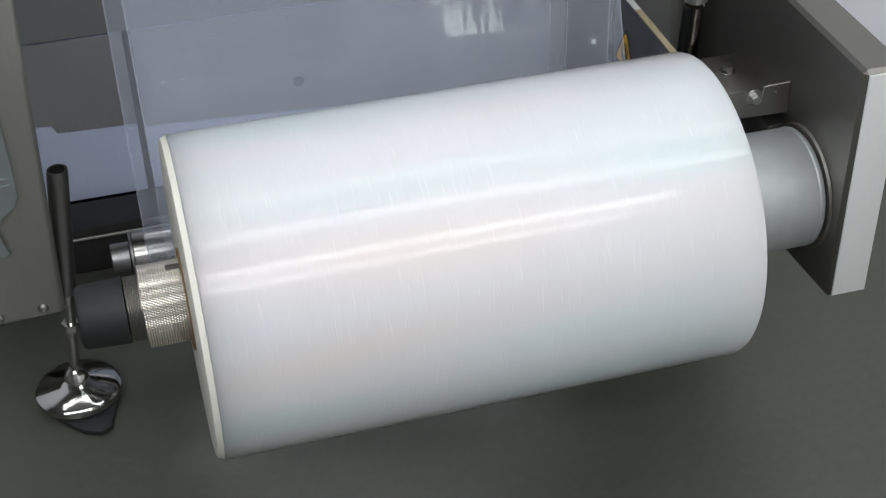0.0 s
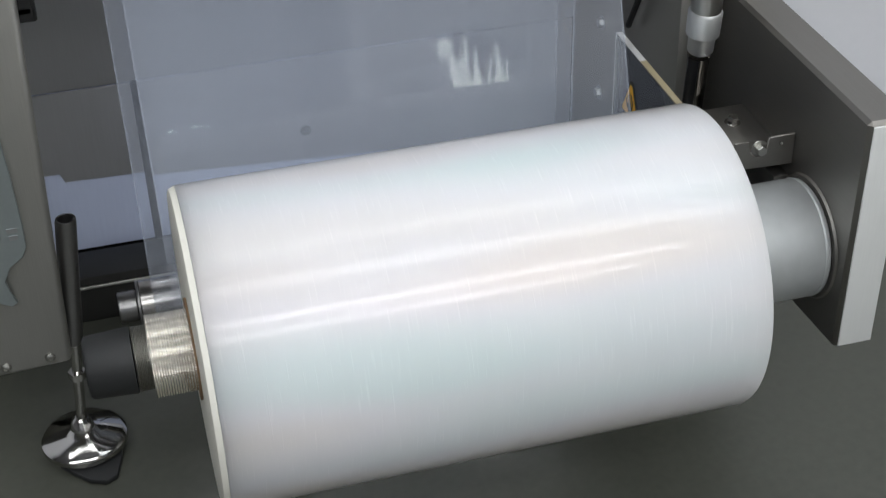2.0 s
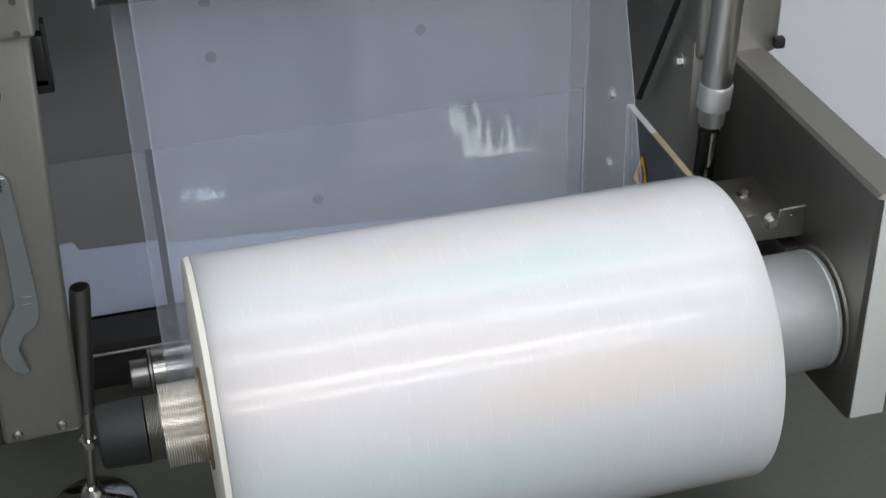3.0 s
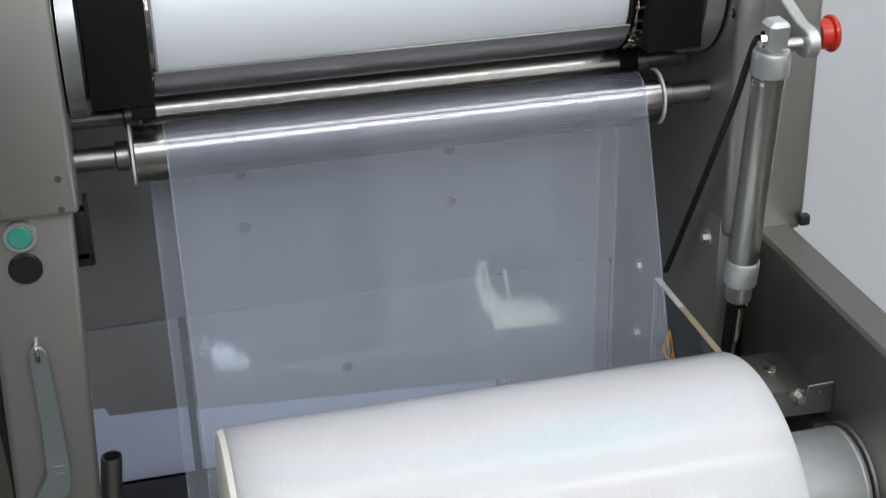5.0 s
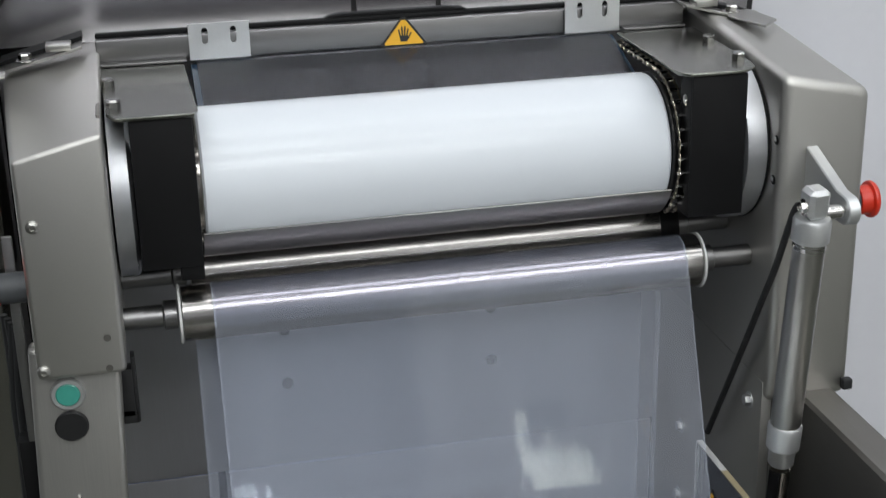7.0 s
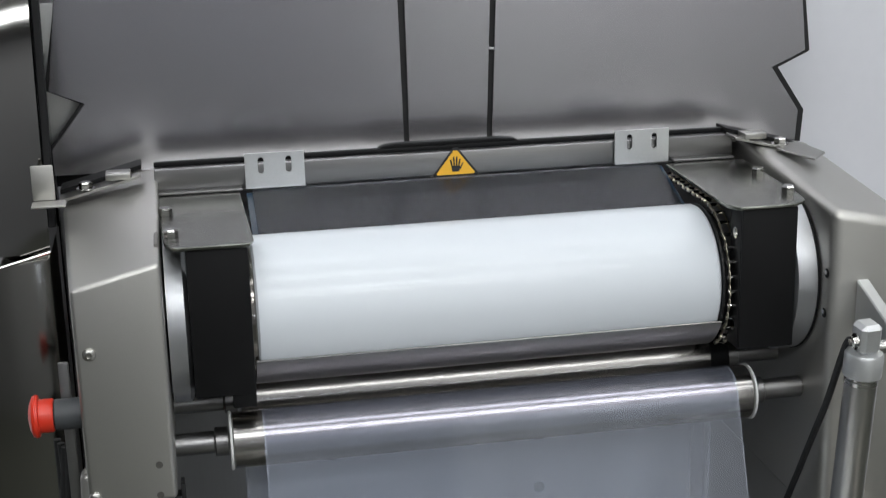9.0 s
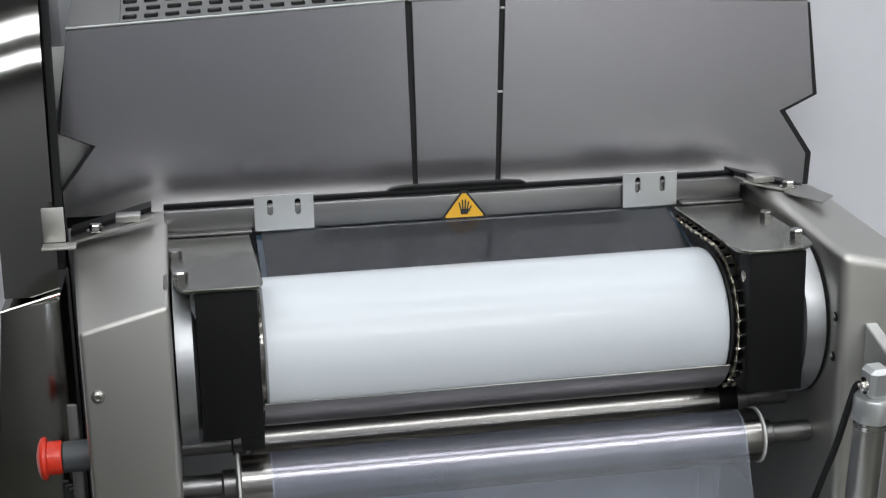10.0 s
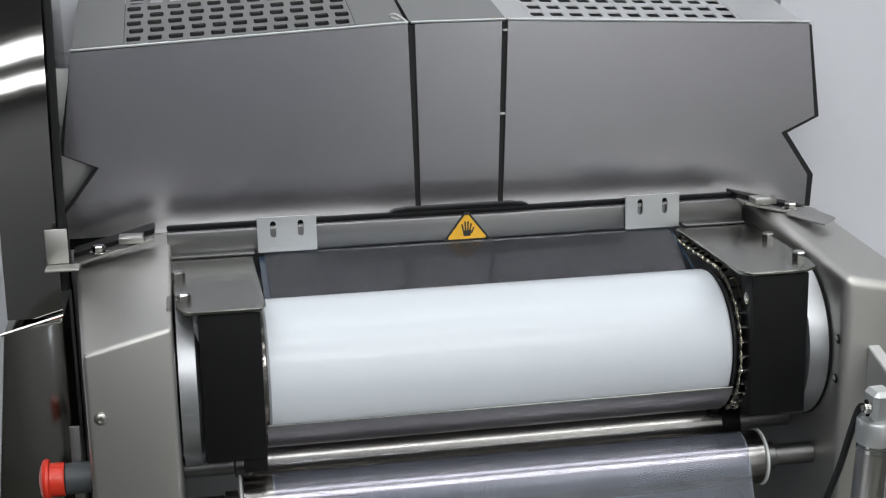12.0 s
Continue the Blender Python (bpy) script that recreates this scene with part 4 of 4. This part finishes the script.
# corner clips of the lid
for sx, x0 in ((1, -0.160), (-1, 0.638)):
    clip = thing("lid_clip", (x0, 0.15, 0.80), "small bolted steel clip plate at the lid corner", "clip", "lid clips")
    def mx(a, b, sx=sx, x0=x0):
        return (min(x0 + sx * a, x0 + sx * b), max(x0 + sx * a, x0 + sx * b))
    strap = [(x0 + sx * 0.012, 0.803), (x0 + sx * 0.050, 0.8125), (x0 + sx * 0.092, 0.8235), (x0 + sx * 0.092, 0.8205), (x0 + sx * 0.050, 0.8095), (x0 + sx * 0.012, 0.800)]
    part("strap", plate(strap, "y", 0.140, 0.176, 0.0004), STEEL_H, clip)
    part("seal", plate([(u, v + 0.0045) for u, v in strap[:3]] + [(u, v + 0.0008) for u, v in strap[3:]], "y", 0.165, 0.195, 0.0004), BLACK_MATT, clip, "black rubber seal")
    a0, a1 = mx(0.070, 0.094)
    part("tongue", box(a0 - sx * 0.012, a1 - sx * 0.012, 0.137, 0.158, 0.8200, 0.8265, 0.001), STEEL_H, clip)
    hexbolt(clip, (x0 + sx * 0.038, 0.148, 0.8110), "z", 0.0065, 0.006, True)
    if sx > 0:
        part("corner_tab", box(-0.1690, -0.1480, 0.108, 0.1105, 0.8115, 0.8455, 0.001), STEEL_BLAST, clip)
        part("tab_foot", box(-0.1695, -0.1380, 0.0860, 0.1079, 0.8090, 0.8114, 0.0008), STEEL_BLAST, clip)
    else:
        part("corner_tab", plate([(0.588, 0.128), (0.606, 0.074), (0.629, 0.099), (0.624, 0.150), (0.600, 0.160)], "z", 0.8085, 0.8110, 0.0006), STEEL_H, clip)

# ---- back panels ----
back = thing("back_panel", (0.26, 0.255, 0.06), "satin steel back panels of the film bay with round holes", "back panel")
part("upper_sheet", box(-0.158, XR + 0.001, 0.2550, 0.2575, 0.2825, 0.79, 0.0008), STEEL_BACK, back)
# bluish reflected light is painted as the colour of these two sheets
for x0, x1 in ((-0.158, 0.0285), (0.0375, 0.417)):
    part("reflection_sheet", box(x0, x1, 0.2605, 0.2630, 0.062, 0.2795, 0.0010), REFLECTION_SHEET, back, "lower sheet with a bluish reflection put into its colour")
part("end_sheet", box(0.4375, XR, 0.2605, 0.2630, 0.062, 0.2795, 0.0010), STEEL_BACK, back, "satin steel end sheet")
part("sheet_edge", box(0.4320, 0.4370, 0.2600, 0.2630, 0.062, 0.2795, 0.0010), ALU_CAST, back, "bright folded sheet edge")
# added black sheet, so that the gaps between the panels stay dark
part("dark_backing", box(-0.159, 0.62, 0.268, 0.272, 0.0, 0.80, 0.0), BLACK_MATT, back, "added black sheet that darkens the gaps")
for hx, hz, y in ((0.117, 0.388, 0.2548), (0.361, 0.388, 0.2548), (0.117, 0.455, 0.2548), (0.361, 0.455, 0.2548), (0.226, 0.181, 0.2603)):
    part("round_hole", lathe([(0, 0.0068), (-0.0004, 0.0068), (-0.0004, 0.0)], "y", (hx, y, hz), 24), BLACK, back)

# added plate: imitates the dark reflection that shifts with the dancer roller
shutter = thing("dark_reflection_plate", (0.2, 0.2588, 0.161), "added dull plate imitating a dark reflection, riding with the dancer roller", "shutter")
for outline in ([(-0.158, 0.173), (-0.0690, 0.173), (-0.0640, 0.161), (0.0285, 0.158), (0.0285, 0.279), (-0.158, 0.279)],
                [(0.0375, 0.152), (XR, 0.120), (XR, 0.279), (0.0375, 0.279)]):
    part("plate", plate(outline, "y", 0.2580, 0.2598, 0.0004), STEEL_BACK, shutter)
part("round_hole", lathe([(0, 0.0068), (-0.0004, 0.0068), (-0.0004, 0.0)], "y", (0.226, 0.2579, 0.181), 24), BLACK, shutter)

beam = thing("base_beam", (0.26, 0.2, 0.0), "black painted base beam with a thin steel edge", "base beam")
part("beam", box(-0.158, XR, 0.195, 0.2525, 0.0, 0.0645, 0.002), BEAM, beam)
part("edge_rod", rod(-0.078, 0.5, 0.0022, "x", (0, 0.192, 0.052), 10, 0.0003), STEEL_H, beam)

# ---- gas cylinder with arm, cable ----
cyl = thing("pneumatic_cylinder", (0.558, -0.12, 0.30), "brushed steel pneumatic cylinder with aluminium end caps", "cylinder")
c0, c1 = Vector((0.5575, -0.1135, 0.38)), Vector((0.5610, -0.1430, 0.69))
cdir = (c1 - c0).normalized()
cturn = cdir.to_track_quat("Z", "Y").to_matrix().to_4x4()


def on_axis(profile, seg=40):
    bm = lathe(profile, "z", (0, 0, 0), seg)
    bmesh.ops.transform(bm, matrix=Matrix.Translation(c0) @ cturn, verts=bm.verts)
    return bm


part("barrel", on_axis([(0.083, 0.0148), (0.275, 0.0148)]), BARREL, cyl)
part("neck_ring", on_axis([(0.2740, 0.0138), (0.2745, 0.0152), (0.2785, 0.0154), (0.2793, 0.0143), (0.2830, 0.0143)]), MIRROR_STEEL, cyl, "bright turned neck ring")
part("end_cap", on_axis([(0.2820, 0.0140), (0.2826, 0.0174), (0.3020, 0.0174), (0.3050, 0.0158), (0.3052, 0.008)]), ALU_CAST, cyl)
part("end_cap", on_axis([(0.060, 0.0150), (0.0605, 0.0162), (0.0840, 0.0166), (0.0865, 0.0152)]), ALU_CAST, cyl)
part("gland", on_axis([(0.040, 0.0112), (0.042, 0.0126), (0.0570, 0.0130), (0.0600, 0.0150)]), ALU_CAST, cyl, "pale plastic gland")
part("piston_rod", on_axis([(-0.13, 0.0105), (0.035, 0.0105)]), ROD_STEEL, cyl)
blk = box(-0.0105, 0.0105, -0.011, 0.011, 0.3053, 0.3335, 0.004, 1)
bmesh.ops.transform(blk, matrix=Matrix.Translation(c0) @ cturn, verts=blk.verts)
part("clevis_block", blk, ALU_CAST, cyl)
hexbolt(cyl, c0 + cdir * 0.3165 + Vector((-0.0105, -0.002, 0)), "x", 0.0052, 0.004, True, None, -1)
pivot = thing("pivot_arm", (0.60, -0.09, 0.69), "rounded aluminium pivot arm holding the cylinder", "pivot arm")
outline = [(-0.0605, 0.724), (-0.0605, 0.672), (-0.128, 0.672)] + [(-0.140 + 0.0135 * math.cos(radians(a)), 0.6855 + 0.0135 * math.sin(radians(a))) for a in (-90, -120, -150, 180, 150, 120, 95)] + [(-0.125, 0.700)]
part("arm", plate(outline, "x", 0.591, 0.603, 0.0012), ALU_CAST, pivot)
part("pin", rod(0.569, 0.5908, 0.0065, "x", (0, -0.140, 0.6855), 24, 0.0008), MIRROR_STEEL, pivot)

cable = thing("black_cable", (0.55, -0.06, 0.5), "thin black braided cable beside the cylinder", "cable")
part("cord", tube(smooth_path([(0.5535, -0.134, 0.692), (0.552, -0.1265, 0.688), (0.552, -0.1140, 0.664), (0.552, -0.0930, 0.618), (0.552, -0.0656, 0.569), (0.552, -0.028, 0.502), (0.552, 0.010, 0.436), (0.552, 0.048, 0.370)], 6), 0.0033, 8), CORD, cable)

# ---- clear guard with its sticker ----
plexi = thing("acrylic_guard", (0.515, -0.1, 0.2), "clear acrylic guard plate beside the film reel", "guard plate")
part("sheet", box(0.513, 0.5185, -0.215, -0.0150, 0.175, 0.3965, 0.0004), PLEXI, plexi)
part("top_edge", box(0.5126, 0.5190, -0.215, -0.0810, 0.3968, 0.3980, 0), PLEXI_EDGE, plexi, "yellowish polished edge")
part("top_edge", box(0.5126, 0.5190, -0.0809, -0.0150, 0.3968, 0.3980, 0), PLEXI_PALE, plexi, "pale polished edge")
part("rear_edge", box(0.5126, 0.5190, -0.0148, -0.0138, 0.175, 0.3966, 0), PLEXI_PALE, plexi, "pale polished edge")
warning_sign((0.5128, -0.0635, 0.3235), 0.0245, 0.0425, "x")

# ---- emergency stops ----
def emergency_stop(x, y, z, s, mat, label):
    ob = thing("emergency_stop", (x, y, z), label, "stop button", "emergency stop buttons")
    part("base", lathe([(0, 0.0138), (s * 0.0235, 0.0138), (s * 0.0248, 0.0125)], "x", (x, y, z), 40), GREY_PLASTIC, ob)
    part("mushroom", lathe([(s * 0.0250, 0.0142), (s * 0.0262, 0.0150), (s * 0.0370, 0.0150), (s * 0.0380, 0.0185), (s * 0.0405, 0.0192), (s * 0.0430, 0.0180), (s * 0.0455, 0.0125), (s * 0.0468, 0.0060), (s * 0.0470, 0)], "x", (x, y, z), 48), mat, ob, "red mushroom head")


emergency_stop(-0.1295, -0.045, 0.6545, -1, RED, "orange-red mushroom emergency stop on a dark grey base")
emergency_stop(0.6545, -0.002, 0.642, 1, RED, "red mushroom emergency stop on the column side")

# ---- polished housing beside the machine ----
house = thing("polished_housing", (-0.26, 0.2, 0.0), "mirror-polished steel housing with a sloped upper face", "housing")
part("front_face", plate([(-0.2165, 0.7445), (-0.160, 0.752), (-0.160, 0.0), (-0.300, 0.0)], "y", 0.120, 0.42, 0.003, 2), HOUSE_FRONT, house)


def bowed_face(x0, x1, z0, z1, y0, rise, bow, back_y):
    """A sheet that slopes back and bows out, closed to a solid behind."""
    bm = bmesh.new()
    nx, nz = 4, 64
    rows = []
    for j in range(nz + 1):
        v = j / nz
        z = z0 + (z1 - z0) * v
        rows.append([bm.verts.new((x0 + (x1 - x0) * i / nx, y0 + rise * (z - z0) - bow * math.sin(math.pi * v) + 0.55 * (x1 - x0) * (1 - i / nx) * (z - z0), z)) for i in range(nx + 1)])
    for r0, r1 in zip(rows, rows[1:]):
        for i in range(nx):
            bm.faces.new((r0[i], r0[i + 1], r1[i + 1], r1[i]))
    grown = bmesh.ops.extrude_face_region(bm, geom=list(bm.faces))
    for g in grown["geom"]:
        if isinstance(g, bmesh.types.BMVert):
            g.co.y = back_y
    return bm


part("sloped_face", bowed_face(-0.213, -0.160, 0.7525, 1.16, 0.132, 0.2427, 0.028, 0.42), HOUSE_STEEL, house)
# bright bead stands in for the highlight on the housing's fold
part("lit_folded_edge", tube([(-0.219, 0.1205, 0.7415), (-0.190, 0.1205, 0.7490), (-0.159, 0.1205, 0.7570)], 0.0016, 8), MIRROR_STEEL, house, "folded edge with its highlight added as a bright bead")
part("edge_seal", plate([(0.126, 0.78), (0.207, 1.10), (0.220, 1.10), (0.139, 0.78)], "x", -0.1595, -0.152, 0.001), BLACK_MATT, house, "black edge seal")

# ---- film webs ----
def film_sheet(name, x0, x1, a, b, label):
    ob = thing(name, (x0, a[0], b[1]), label, "film")
    bm = bmesh.new()
    n, mth = 40, 14
    grid = []
    for i in range(n + 1):
        row = []
        for j in range(mth + 1):
            u, v = i / n, j / mth
            y, z = a[0] + (b[0] - a[0]) * v, a[1] + (b[1] - a[1]) * v
            row.append(bm.verts.new((x0 + (x1 - x0) * u, y + 0.0007 * math.sin(9 * u + 3 * v) * math.sin(math.pi * v), z)))
        grid.append(row)
    for i in range(n):
        for j in range(mth):
            bm.faces.new((grid[i][j], grid[i + 1][j], grid[i + 1][j + 1], grid[i][j + 1]))
    ob2 = part("web", bm, FILM, ob)
    ob2.visible_shadow = False
    for e0, e1 in ((x0 - 0.0016, x0 - 0.0001), (x1 + 0.0001, x1 + 0.0016)):
        bm = bmesh.new()
        bm.faces.new([bm.verts.new(q) for q in ((e0, a[0], a[1]), (e1, a[0], a[1]), (e1, b[0], b[1]), (e0, b[0], b[1]))])
        part("cut_edge", bm, FILM_EDGE, ob).visible_shadow = False
    return ob


film_sheet("film_web", 0.030, 0.4895, (-0.0252, 0.6045), (-0.1554, 0.2574), "clear film running from the reel up to the guide roller")
film_sheet("film_web", 0.014, 0.484, (0.0285, 0.600), (0.0330, 0.400), "clear film hanging in a loop behind the guide roller")
film_sheet("film_web", 0.014, 0.484, (0.0880, 0.607), (0.0862, 0.400), "clear film hanging in a loop behind the guide roller")
slides, half_slides = [], []
for y0, y1, y2 in ((0.0330, 0.0331, 0.0332), (0.0862, 0.0866, 0.0868)):
    slides.append(film_sheet("film_web", 0.014, 0.484, (y1, 0.255), (y2, DZ), "clear film running round the dancer roller"))
    half_slides.append(film_sheet("film_web", 0.014, 0.484, (y0, 0.400), (y1, 0.2555), "clear film between the dancer and the guide roller"))
wrap = thing("film_wrap", (0.26, 0, GZ), "clear film wrapped over the guide roller", "film")
part("web", arc_sheet(0.030, 0.4895, 0.0, GZ, GR + 0.0004, -14, 150, 0.0003), FILM_TIGHT, wrap)
for e0, e1 in ((0.0284, 0.0299), (0.4896, 0.4911)):
    part("cut_edge", arc_sheet(e0, e1, 0.0, GZ, GR + 0.0004, -14, 150, 0.0003), FILM_EDGE, wrap)

# ---- what moves ----
LIFT = [
    (0.0, 0.0000), (0.1, 0.0127), (0.2, 0.0411), (0.3, 0.0690), (0.4, 0.1045), (0.5, 0.1310), (0.6, 0.1605), (0.7, 0.1825),
    (0.8, 0.2105), (0.9, 0.2285), (1.0, 0.2530), (1.1, 0.2670), (1.2, 0.2765), (1.3, 0.2815), (1.4, 0.2830), (1.5, 0.2790),
    (1.6, 0.2570), (1.7, 0.2320), (1.8, 0.1675), (1.9, 0.1005), (2.0, 0.0000), (2.1, 0.0000), (12.0, 0.0000),
]


def motions():
    for share, things in ((1.0, [dancer, shutter] + slides), (0.5, half_slides)):
        for ob in things:
            start = ob.location.copy()
            walk(ob, [(t, Matrix.Translation(start + Vector((0, 0, share * dz)))) for t, dz in LIFT])
    spin = [(0.0, 0.0), (1.45, 0.0), (1.6, 14.0), (1.7, 50.0), (1.8, 100.0), (1.9, 150.0), (2.0, 188.0), (2.2, 205.0), (12.0, 205.0)]
    for ob in (reel, shaft):
        at = ob.location.copy()
        walk(ob, [(t, Matrix.Translation(at) @ pose(0, 0, 0, a)) for t, a in spin])


motions()
